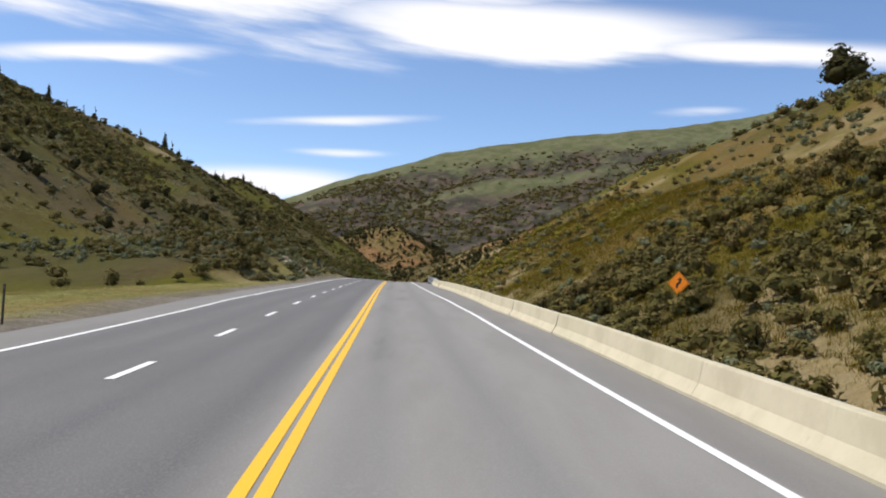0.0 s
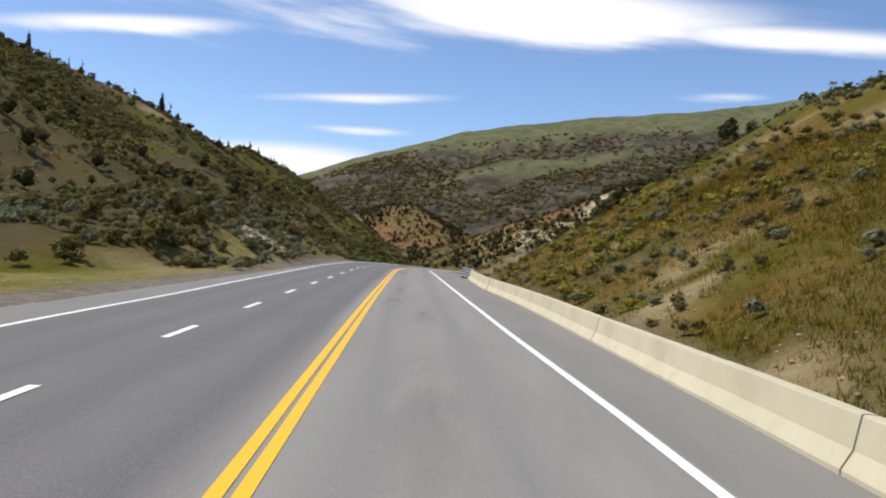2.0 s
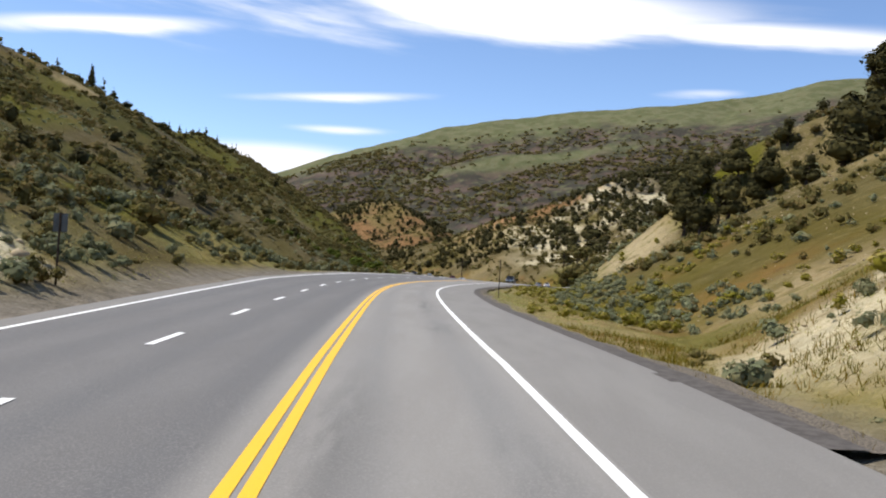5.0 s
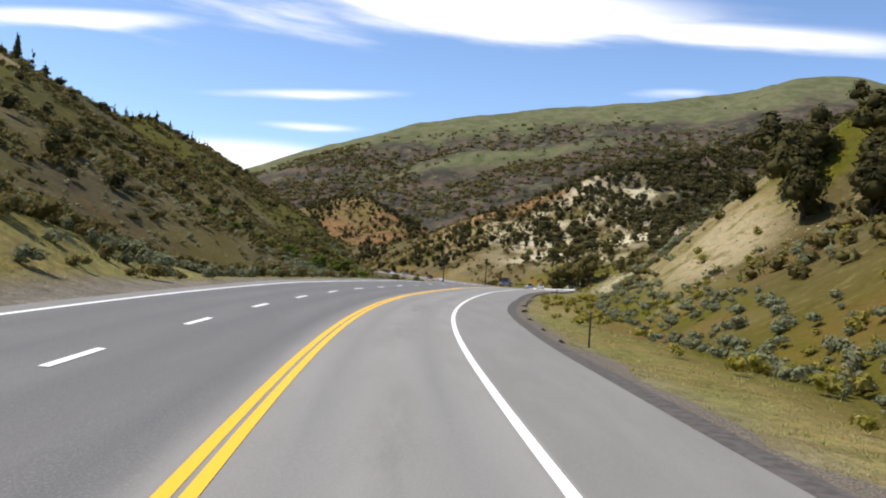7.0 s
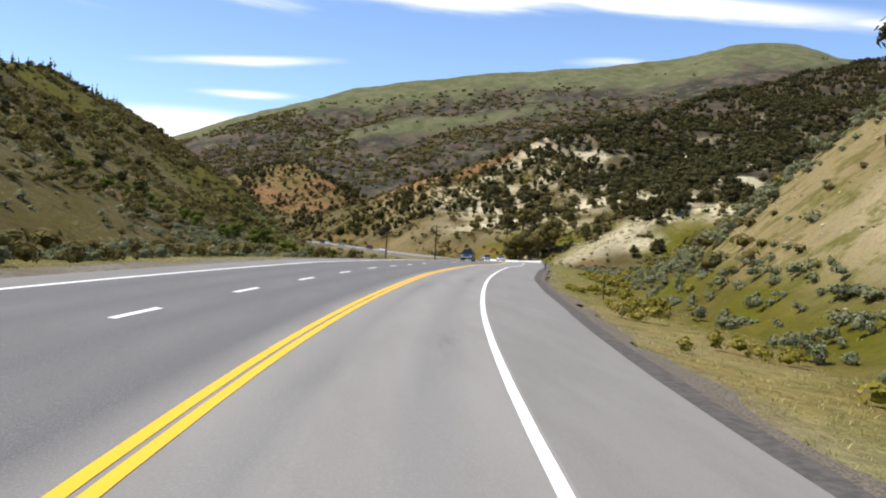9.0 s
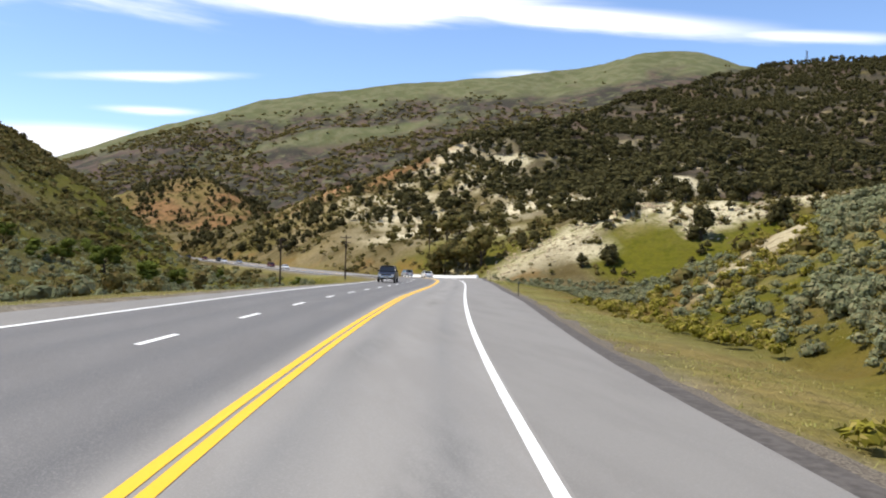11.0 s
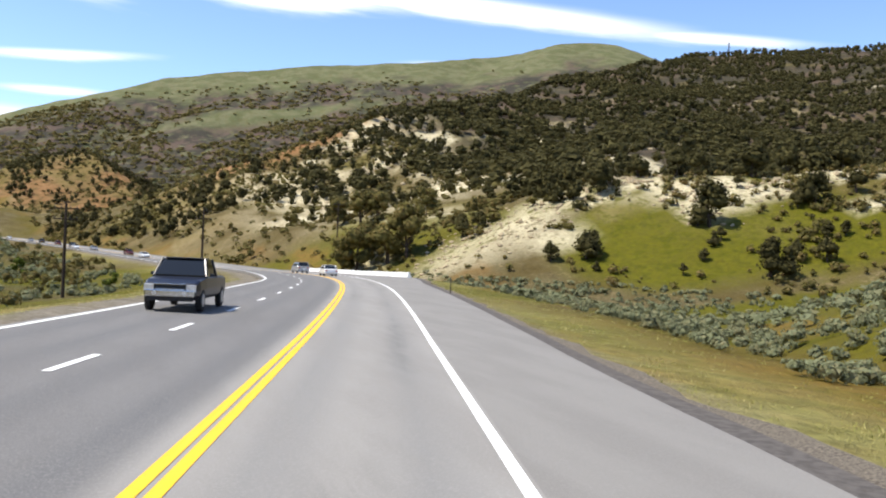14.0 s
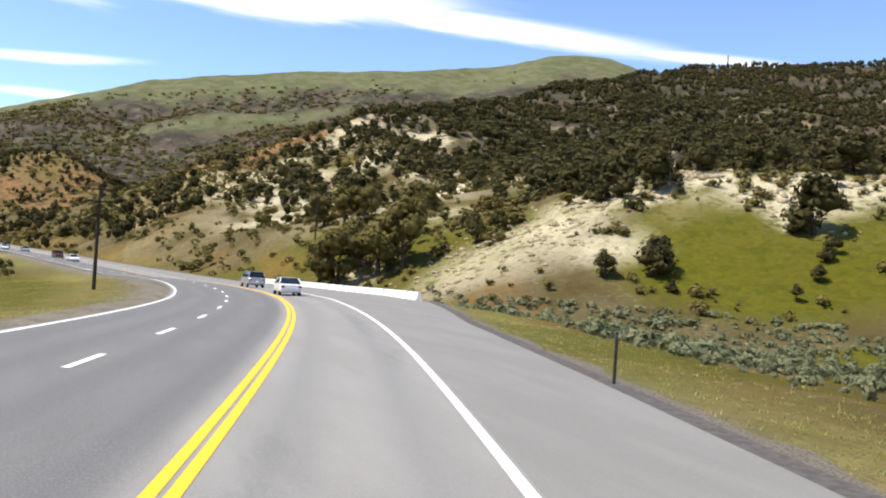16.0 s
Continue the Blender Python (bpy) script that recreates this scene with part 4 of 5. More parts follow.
leftjun = sow(-300, -20, 60, 900, 5200, lambda x, y, z, s, lat, d: (lat < 0) * (d > 26) * (0.05 + 0.5 * clump(x, y, 50, 51, 0.02, 0.2)) * np.clip((z + 2) / 20, 0.1, 1) * bare(x, y))
scatter("hill_junipers", leftjun, rng.uniform(1.8, 4.6, len(leftjun)), "juniper", 0, M_JUNIPER, "dark round junipers dotted over the hillside", "trees", 1.35)
crest = sow(-300, -60, 120, 900, 6000, lambda x, y, z, s, lat, d: np.clip((z - (np.interp(y, (150, 300, 370, 430, 500, 700, 860), (106, 76, 67, 59, 56, 54, 38)))) / 7, 0, 1) * 0.4)
scatter("crest_conifers", crest, rng.uniform(3.5, 8.0, len(crest)), "conifer", 0, M_JUNIPER, "dark conifers along the hill crest", "trees", 1.2)

# right-hand cutting and hill
slope_near = sow(8, 50, -36, 130, 17000, lambda x, y, z, s, lat, d: (lat > 0) * (d > 1.4) * (d < 30) * (s < 108) * np.interp(s, (-26, 11, 28, 48, 82, 108), (0.6, 0.5, 0.3, 0.18, 0.15, 0.10)) * (0.15 + 0.85 * clump(x, y, 8, 38, -0.12, 0.14)) * bare(x, y))
hill_top = sow(26, 170, -45, 275, 11000, lambda x, y, z, s, lat, d: (lat > 0) * (d > np.where(s < 108, 28, 11)) * (0.22 + 0.78 * clump(x, y, 16, 38, -0.10, 0.16)) * bare(x, y))
thicket = sow(15, 34, -8, 26, 900, lambda x, y, z, s, lat, d: (d > 2.2) * (0.25 + 0.75 * clump(x, y, 6, 66, -0.12, 0.1)) * (np.hypot(x - 20.2, y - 9.5) > 2.2))
scatter("scrub_thicket", thicket, rng.uniform(0.5, 1.35, len(thicket)), "shrub", 2, M_SHRUB, "dense olive-brown scrub thicket on the cut slope", "scrub", 1.05)
sage_like = rng.random(len(slope_near)) < 0.45
scatter("sagebrush_slope", slope_near[sage_like], rng.uniform(0.28, 0.8, sage_like.sum()), "shrub", 2, M_SAGE, "grey-green sagebrush over the cut slope", "sagebrush", 1.1)
scatter("scrub_slope", slope_near[~sage_like], rng.uniform(0.25, 0.85, (~sage_like).sum()), "shrub", 2, M_SHRUB, "brown-green scrub over the cut slope", "scrub", 1.1)
sage_like = rng.random(len(hill_top)) < 0.45
scatter("sagebrush_slope", hill_top[sage_like], rng.uniform(0.35, 1.0, sage_like.sum()), "shrub", 1, M_SAGE, "grey-green sagebrush high on the hill", "sagebrush", 1.1)
scatter("scrub_slope", hill_top[~sage_like], rng.uniform(0.4, 1.5, (~sage_like).sum()), "shrub", 1, M_SHRUB, "brown-green scrub high on the hill", "scrub", 1.1)

knoll = sow(55, 210, 375, 470, 3600, lambda x, y, z, s, lat, d: (d > 14) * (z > -3) * bare(x, y) * (0.06 + 0.5 * clump(x, y, 9, 48, 0.0, 0.16)))
scatter("knoll_scrub", knoll, rng.uniform(0.5, 1.7, len(knoll)), "shrub", 1, M_SHRUB, "low dark scrub dotted over the knoll", "scrub", 1.1)

# valley floor beside the road
flat = sow(0, 190, 110, 440, 42000, lambda x, y, z, s, lat, d: (lat > 0) * (d > np.interp(s, (100, 130, 200, 330, 420), (14, 9, 8, 10, 8))) * (z < 4.0) * (s > 104) * ((y < 372) | (x < 62) | (z < -2.6)) * (0.22 + 0.70 * clump(x, y, 14, 39, -0.12, 0.10)) * bare(x, y))
closer = (np.hypot(flat[:, 0] - np.interp(flat[:, 1], ROAD_Y, ROAD_X), 0) < 30) & (flat[:, 1] < 350)
scatter("sagebrush", flat[closer], rng.uniform(0.4, 1.05, closer.sum()), "shrub", 2, M_SAGE, "grey-green sagebrush thick beside the road", "sagebrush", 1.05)
scatter("sagebrush", flat[~closer], rng.uniform(0.4, 1.15, (~closer).sum()), "shrub", 0, M_SAGE, "grey-green sagebrush across the valley floor", "sagebrush", 1.15)
leftflat = sow(-75, 60, 80, 620, 26000, lambda x, y, z, s, lat, d: (lat < 0) * (d > np.interp(s, (80, 100, 125, 200, 320), (8, 2, 5, 4, 13))) * (d < 45) * bare(x, y) * (0.05 + 0.35 * clump(x, y, 16, 40, -0.12, 0.12)))
scatter("sagebrush", leftflat, rng.uniform(0.5, 1.4, len(leftflat)), "shrub", 1, M_SAGE, "grey sagebrush between road and hill", "sagebrush", 1.1)
willow = sow(-45, 70, 300, 620, 900, lambda x, y, z, s, lat, d: (lat < 0) * (d > 16) * (d < 60) * clump(x, y, 25, 41, 0.0, 0.15) * 0.5)
scatter("willow_thicket", willow, rng.uniform(1.6, 3.6, len(willow)), "cottonwood", 1, M_GREENB, "yellow-green willow bushes by the stream", "bushes", 1.4)
hedge = sow(30, 150, 440, 720, 2200, lambda x, y, z, s, lat, d: (lat > 0) * (d > 12) * (d < 60) * clump(x, y, 30, 42, -0.02, 0.12) * 0.6)
scatter("streamside_scrub", hedge, rng.uniform(1.5, 4.2, len(hedge)), "cottonwood", 1, M_SHRUB, "dark green scrub below the hill", "scrub", 1.3)


extra = sow(114, 200, 385, 436, 1900, lambda x, y, z, s, lat, d: np.clip((x - 114) / 30, 0, 1) * (0.1 + 0.6 * clump(x, y, 10, 53, -0.05, 0.12)))
scatter("knoll_scrub", extra, rng.uniform(0.6, 2.0, len(extra)), "shrub", 1, M_SHRUB, "dark scrub along the meadow edge", "scrub", 1.1)
lower = sow(30, 190, 455, 760, 4600, lambda x, y, z, s, lat, d: (lat > 0) * (d > 14) * (0.15 + 0.7 * clump(x, y, 14, 52, -0.08, 0.14)))
scatter("lower_scrub", lower, rng.uniform(0.6, 2.2, len(lower)), "shrub", 0, M_SHRUB, "olive scrub dotted over pale rocky soil", "scrub", 1.1)


valley = sow(-330, 140, 600, 1250, 15000, lambda x, y, z, s, lat, d: (d > 12) * (0.15 + 0.6 * clump(x, y, 30, 54, -0.1, 0.12)))
scatter("valley_scrub", valley, rng.uniform(1.2, 3.6, len(valley)), "shrub", 0, M_SHRUB, "olive scrub along the valley bottom", "scrub", 1.2)
bank = sow(-48, -7, 82, 228, 5200, lambda x, y, z, s, lat, d: (lat < 0) * (d > 1.5) * (0.12 + np.where(s < 114, 0.85, 0.55) * clump(x, y, 9, 58, -0.10, 0.12)) * np.where((s > 128) & (s < 150) & (d < 9), 0.2, 1) * bare(x, y) * np.where(d < 12, 1, 0.6))
soft = rng.random(len(bank)) < 0.55
scatter("bank_sagebrush", bank[soft], rng.uniform(0.4, 1.2, soft.sum()), "shrub", 2, M_SAGE, "grey sagebrush thick over the roadside knoll", "sagebrush", 1.1)
scatter("bank_scrub", bank[~soft], rng.uniform(0.4, 1.4, (~soft).sum()), "shrub", 2, M_SHRUB, "brown scrub thick over the roadside knoll", "scrub", 1.1)
knolltop = sow(96, 215, 432, 475, 900, lambda x, y, z, s, lat, d: (z > 9) * (0.1 + 0.5 * clump(x, y, 14, 55, -0.05, 0.12)))
scatter("knoll_junipers", knolltop, rng.uniform(2.2, 6.0, len(knolltop)), "juniper", 1, M_JUNIPER, "dark junipers along the knoll crest", "trees", 1.2)
brush = sow(8, 75, 45, 345, 11000, lambda x, y, z, s, lat, d: (lat > 0) * (s > 50) * (s < 240) * (d > 2.0) * (d < 26) * (z < 11) * clump(x, y, 9, 56, -0.02, 0.16) * np.where(s < 115, 0.75, 0.5))
noseb = sow(26, 62, 225, 275, 3600, lambda x, y, z, s, lat, d: (lat > 0) * (d > 5.5) * (0.1 + 0.6 * clump(x, y, 8, 69, -0.08, 0.12)) * (1 - np.clip(2 * blob(x, y, 49, 269, 19, 3.0, 39), 0, 1)))
yellow = noseb[:, 0] - 24 < 0.75 * (noseb[:, 1] - 232)
scatter("nose_sagebrush", noseb[~yellow], rng.uniform(0.5, 1.3, (~yellow).sum()), "shrub", 2, M_SAGE, "tall grey-green sagebrush on the spur", "sagebrush", 1.1)
brush = np.concatenate([brush, noseb[yellow]])
scatter("rabbitbrush", brush, rng.uniform(0.3, 1.0, len(brush)), "shrub", 2, M_BRUSH, "yellow-green rabbitbrush tufts on the bank", "bushes", 1.1)


def grass_tufts(name, p, mat, label, tall, blades):
    """Thin leaning blades in tufts."""
    n = len(p)
    h = rng.uniform(0.35, 1.0, n) * tall
    vs, ts = [], []
    for k in range(blades):
        ang, lean = rng.uniform(0, 6.28, n), rng.uniform(0.2, 1.3, n)
        ox, oy = rng.normal(0, 0.10, n), rng.normal(0, 0.10, n)
        ca, sa = np.cos(ang), np.sin(ang)
        w = 0.008 + 0.011 * rng.random(n)
        base = np.stack([p[:, 0] + ox, p[:, 1] + oy, p[:, 2] - 0.03], 1)
        side = np.stack([-sa, ca, 0 * sa], 1) * w[:, None]
        tip = base + np.stack([ca * lean * h, sa * lean * h, h * rng.uniform(0.6, 1.0, n)], 1)
        vs.append(np.stack([base - side, base + side, tip], 1).reshape(-1, 3))
        ts.append(np.arange(3 * n).reshape(-1, 3) + k * 3 * n)
    me = fast_mesh(name, np.concatenate(vs), np.concatenate(ts), mat)
    return tagged(new(name, me), label, "grass", kind="stuff")


grass_tufts("roadside_grass", sow(-25, 110, -30, 440, 260000, lambda x, y, z, s, lat, d: (d > 0.9) * np.clip(1.35 - d / 11, 0, 1) * np.where(lat > 0, s > 98, True) * (0.30 + 0.70 * clump(x, y, 6, 43, -0.2, 0.1)) * (np.abs(lat) < 24)), M_VERGE, "yellow-green roadside grass with dry straw tufts", 0.17, 6)
grass_tufts("slope_grass", sow(10, 40, -28, 130, 135000, lambda x, y, z, s, lat, d: (lat > 0) * (s < 118) * (d > 0.8) * (d < 20) * (0.25 + 0.75 * clump(x, y, 9, 44, -0.15, 0.1)) * np.interp(s, (-14, 29, 75, 87), (0.4, 1, 1, 0.3)) * (1 - 0.85 * scars(x, y))), M_GRASS, "olive-yellow bunch grass over the cut slope", 0.42, 6)


def stones():
    v0, t0 = ico()
    a = sow(58, 112, 405, 465, 3000, lambda x, y, z, s, lat, d: blob(x, y, 82, 438, 24, 18, 20) * (0.2 + 0.8 * clump(x, y, 7, 57, -0.1, 0.1)))
    b = sow(8, 55, -25, 235, 8200, lambda x, y, z, s, lat, d: (lat > 0) * (d > np.where(s > 110, 12, 2)) * (s < 240) * np.clip(clump(x, y, 10, 45, 0.0, 0.2) * 0.8 + blob(x, y, 31, 202, 10, 14, -10), 0, 1))
    c = sow(92, 190, 400, 450, 4200, lambda x, y, z, s, lat, d: np.maximum(np.maximum(blob(x, y, 112, 439, 22, 9), blob(x, y, 122, 424, 9, 14)), blob(x, y, 146, 421, 28, 8)) * (0.3 + 0.7 * clump(x, y, 6, 47, -0.05, 0.12)))
    e = sow(60, 260, 600, 800, 1500, lambda x, y, z, s, lat, d: clump(x, y, 30, 46, 0.0, 0.2) * 0.6)
    b = np.concatenate([b, sow(13, 26, 8, 80, 3800, lambda x, y, z, s, lat, d: (d > 1.5) * scars(x, y))])
    f = sow(-20, -8, 102, 125, 900, lambda x, y, z, s, lat, d: (d > 1) * blob(x, y, -13.3, 113, 4.5, 7, 10))
    p = np.concatenate([a, b, c, e, f])
    r = np.concatenate([rng.uniform(0.10, 0.75, len(a)) ** 1.3, rng.uniform(0.02, 0.10, len(b)) * np.where(b[:, 1] > 160, 2.0, 1), rng.uniform(0.15, 0.8, len(c)), rng.uniform(0.6, 2.2, len(e)), rng.uniform(0.08, 0.5, len(f))])
    jit = rng.uniform(0.6, 1.2, (len(p), len(v0), 1))
    flat_ = np.stack([rng.uniform(0.8, 1.5, len(p)), rng.uniform(0.7, 1.2, len(p)), rng.uniform(0.4, 0.8, len(p))], 1)
    v = p[:, None] + v0[None] * jit * (flat_ * r[:, None])[:, None]
    t = t0[None] + (np.arange(len(p)) * len(v0))[:, None, None]
    me = fast_mesh("loose_stones", v.reshape(-1, 3), t.reshape(-1, 3), M_ROCK)
    return tagged(new("loose_stones", me), "pale loose stones strewn over the scree", "stones", kind="stuff")


stones()

TREE_MESHES = {}


def tree_meshes(kind, leaf):
    """Three trunks with limbs and three crowns of one kind, about 1 m high."""
    key = (kind, leaf.name)
    if key not in TREE_MESHES:
        out = []
        for i in range(4):
            g = np.random.default_rng(100 + i)
            bm = bmesh.new()
            top = 0.62 if kind != "conifer" else 0.95
            lean = g.normal(0, 0.03, 2)
            pts = [(0, 0, -0.08), (lean[0] * 0.3, lean[1] * 0.3, 0.15), (lean[0], lean[1], top * 0.6), (lean[0] * 1.3, lean[1] * 1.3, top)]
            pieces = [tube_bm(pts, (0.040, 0.032, 0.02, 0.006), 7)]
            for j in range(5):
                a, h = g.uniform(0, 6.28), g.uniform(0.14, top * 0.7)
                q = 0.22 if kind != "conifer" else 0.12
                pieces.append(tube_bm([(0, 0, h), (math.cos(a) * q * 0.5, math.sin(a) * q * 0.5, h + 0.08), (math.cos(a) * q, math.sin(a) * q, h + 0.2)], (0.016, 0.011, 0.004), 5))
            for p in pieces:
                me = bpy.data.meshes.new("limb")
                p.to_mesh(me)
                p.free()
                bm.from_mesh(me)
                bpy.data.meshes.remove(me)
            trunk = bpy.data.meshes.new("trunk")
            bm.to_mesh(trunk)
            bm.free()
            trunk.materials.append(M_BARK)
            v, t = crown(g, kind, 2)
            out.append((trunk, fast_mesh("crown", v, t, leaf)))
        TREE_MESHES[key] = out
    return TREE_MESHES[key]


def tree(name, x, y, height, kind, leaf, label, group, variant=0, wide=1.0):
    trunk, top = tree_meshes(kind, leaf)[variant % 4]
    root = empty(name)
    root.location = (x, y, ground_z(x, y) - 0.02)
    root.rotation_euler = (0, 0, variant * 1.7)
    for nm, me in (("trunk", trunk), ("crown", top)):
        ob = new(nm, me)
        ob.parent = root
        ob.scale = (height * wide, height * wide, height)
    return tagged(root, label, "tree" if kind != "shrub" else "bush", group)


JUN = "dark green juniper standing alone on the slope"
singles = [(96.5, 365, 2.2), (84.3, 209.5, 7.4), (76, 205, 6.6), (49.5, 181, 7), (53, 186, 7.5), (57, 190, 7.8), (61, 196, 7), (66, 200, 6.4), (46, 227, 7.5), (37.3, 201.6, 6),
           (39.4, 189.3, 5.5), (45, 180, 3.6), (70, 204, 5), (62, 89, 7.2), (82, 453, 3.6), (58, 208, 4.4), (64, 203, 5.2), (54, 225, 4), (60, 231, 5.6), (50, 199, 3.8), (46, 207, 2.6),
           (44, 193, 3), (36, 196, 4.6), (40.5, 203, 5.4), (43.5, 199, 5), (41, 209, 4.2), (33.2, 179, 4.6), (46.5, 194, 5.5), (38.5, 190, 3.6), (36.5, 211, 3), (98.9, 444.4, 5),
           (101.4, 437.6, 3.4), (106.6, 436.5, 6.8), (110, 441, 5.2), (118.6, 413.6, 8.6), (116.6, 414.6, 3.6), (132.4, 424.9, 2.6), (139.5, 430, 7.6), (141.5, 431, 6.4), (155, 430, 8.4),
           (151, 433, 7.6), (161, 428, 7.8), (140.6, 411.4, 6.2), (139, 413.5, 4.6), (149.8, 410.8, 4.6), (134, 400.2, 3), (137, 399, 2.6), (114.8, 407, 2.8), (117, 407.6, 2.4),
           (110.3, 402.9, 2.4), (116, 392.4, 6.2), (118, 391.5, 5), (128.1, 393.2, 4.2), (124.1, 395.9, 3.6), (72.9, 320.2, 2.2), (62, 312.2, 2), (86.3, 414.4, 3.6), (92.5, 412.6, 5.4),
           (94, 413.6, 4.4), (91.5, 406.9, 1.8), (104, 399.3, 2), (80.6, 447.9, 4.4), (84, 447, 3.8), (129.8, 434.2, 2.6), (137, 412, 2.4), (107.7, 507.2, 4.3), (115.9, 568.7, 4.2),
           (131.8, 585.9, 6), (126, 438, 6), (119, 442, 5.6), (133, 440, 6.4)]
for i, (x, y, hgt) in enumerate(singles):
    tree("juniper", x, y, hgt, "juniper", M_JUNIPER, JUN if hgt > 4 else "small round juniper on the open slope", "single junipers", i, 1.35)
for i, (x, y, hgt) in enumerate([(-140, 424, 9.5), (-145, 444, 6), (-152, 468, 6.5), (-156, 408, 7), (-161, 383, 6.5), (-167, 350, 7.5), (-172, 317, 7), (-158, 518, 6.5), (-160, 558, 8), (-175, 590, 8.5), (-150, 638, 7.5), (-139, 698, 6.5), (-132, 743, 7)]):
    tree("conifer", x, y, hgt, "conifer", M_JUNIPER, "slender dark conifer on the hill crest", "crest conifers", i, 1.0)
for i, (x, y, hgt, w) in enumerate([(69, 500, 9, 1.2), (64, 508, 8, 1.1), (60, 459, 10.5, 1.1), (66, 455, 11.5, 1.1), (69.5, 452, 12, 1.0), (57.5, 463, 8.5, 1.1), (63, 466, 9, 1.1), (58, 560, 7, 1.2), (73, 498, 8, 1.1), (85, 492, 8, 1.1)]):
    tree("cottonwood", x, y, hgt, "cottonwood", M_SHRUB, "dark leafy cottonwood beside the bend", "streamside trees", i, w)
for i, (x, y, hgt) in enumerate([(-17, 355, 5.0), (-12, 366, 4.2), (-8, 378, 3.6), (-22, 348, 3.6), (-28, 340, 3.0)]):
    tree("willow", x, y, hgt, "cottonwood", M_GREENB, "yellow-green willow bush near the road", "willows", i, 1.5)


# ---- roadside things ----
def on_road(s, lat, up=0.0, turn=0.0):
    """A pose on the carriageway, with y along the road."""
    p = road_point(np.array([s]), np.array([lat]), up)[0]
    h = float(np.interp(s, ROAD_S, ROAD_H))
    rise = float(road_z(s + 1.5, lat) - road_z(s - 1.5, lat)) / 3.0
    return pose(p[0], p[1], p[2], math.degrees(math.atan(rise)) * (1 if abs(turn) < 90 else -1), 0, math.degrees(h) + turn)


def on_ground(s, lat, turn=0.0):
    p = road_point(np.array([s]), np.array([lat]))[0]
    h = float(np.interp(s, ROAD_S, ROAD_H))
    return pose(p[0], p[1], ground_z(p[0], p[1]), 0, 0, math.degrees(h) + turn)


def barrier_bm(length):
    """A precast barrier with its wide foot, sloped toe and narrow crown; x runs across, y along."""
    prof = [(-0.30, -0.12), (-0.30, 0.05), (-0.17, 0.27), (-0.10, 0.655), (-0.085, 0.68), (0.085, 0.68), (0.10, 0.655), (0.17, 0.27), (0.30, 0.05), (0.30, -0.12)]
    bm = bmesh.new()
    rows = []
    n = 4
    for i in range(n + 1):
        y = length * (i / n - 0.5)
        k = 0.985 if i in (0, n) else 1.0
        rows.append([bm.verts.new((x * k, y, z if z < 0.5 else z - (0.003 if i in (0, n) else 0))) for x, z in prof])
    for a, b in zip(rows, rows[1:]):
        for j in range(len(prof) - 1):
            bm.faces.new((a[j], a[j + 1], b[j + 1], b[j]))
    bm.faces.new(rows[0])
    bm.faces.new(rows[-1][::-1])
    return bm


def barrier_unit():
    root = empty("concrete_barrier")
    part("barrier_body", barrier_bm(4.495), M_CONCRETE, root)
    for y in (-1, 1):
        part("joint_key", box_bm((0.14, 0.05, 0.54), (0, y * 2.24, 0.33), 0.01), M_CONCRETE, root)
    return tagged(root, "weathered pale concrete barrier unit on the shoulder", "barrier", "concrete barriers along the cut")


unit = barrier_unit()
first = True
for k in range(40):
    s = 85.75 - 4.5 * (33 - k)
    if s > 87:
        break
    lat = float(np.interp(s, RIGHT_EDGE_S, RIGHT_EDGE)) - 0.30 + 0.006 * math.sin(k * 2.3)
    slope = (float(np.interp(s + 2, RIGHT_EDGE_S, RIGHT_EDGE)) - float(np.interp(s - 2, RIGHT_EDGE_S, RIGHT_EDGE))) / 4
    m = on_road(s, lat, 0.0, -math.degrees(math.atan(slope)) + 0.06 * math.sin(k * 1.7))
    if first:
        unit.matrix_world = m
        first = False
    else:
        copy_thing(unit, m)

bend = empty("concrete_barrier")
part("barrier_body", barrier_bm(3.05), M_BOARD, bend)
tagged(bend, "white painted concrete barrier unit at the bend", "barrier", "white barriers at the bend")
first = True
for k in range(22):
    s = 385 + 3.05 * k
    lat = float(np.interp(s, RIGHT_EDGE_S, RIGHT_EDGE)) - 0.2
    slope = (float(np.interp(s + 2, RIGHT_EDGE_S, RIGHT_EDGE)) - float(np.interp(s - 2, RIGHT_EDGE_S, RIGHT_EDGE))) / 4
    m = on_road(s, lat, 0.0, -math.degrees(math.atan(slope)))
    if first:
        bend.matrix_world = m
        first = False
    else:
        copy_thing(bend, m)


def striped_board():
    """The board that ends the barrier row: white planks with dark gaps between on a steel frame."""
    root = empty("end_board")
    for x in (-0.42, 0.42):
        part("post", box_bm((0.06, 0.06, 1.0), (x, 0.08, 0.36), 0.008), M_DARKPOST, root)
    for i in range(4):
        part("plank", box_bm((1.15, 0.035, 0.115), (0, 0.03, 0.20 + i * 0.19), 0.006), M_BOARD, root, "white reflective plank")
        if i < 3:
            part("dark_plank", box_bm((1.13, 0.02, 0.06), (0, 0.06, 0.295 + i * 0.19), 0.004), M_BLACK, root, "black strip between planks")
    part("skid", box_bm((1.0, 0.5, 0.06), (0, 0.2, 0.03), 0.01), M_DARKPOST, root)
    return tagged(root, "white and black striped board ending the barrier", "barrier board")


board = striped_board()
board.matrix_world = on_road(89.6, 6.05, 0.0, -14) @ Matrix.Rotation(radians(9), 4, "Y")


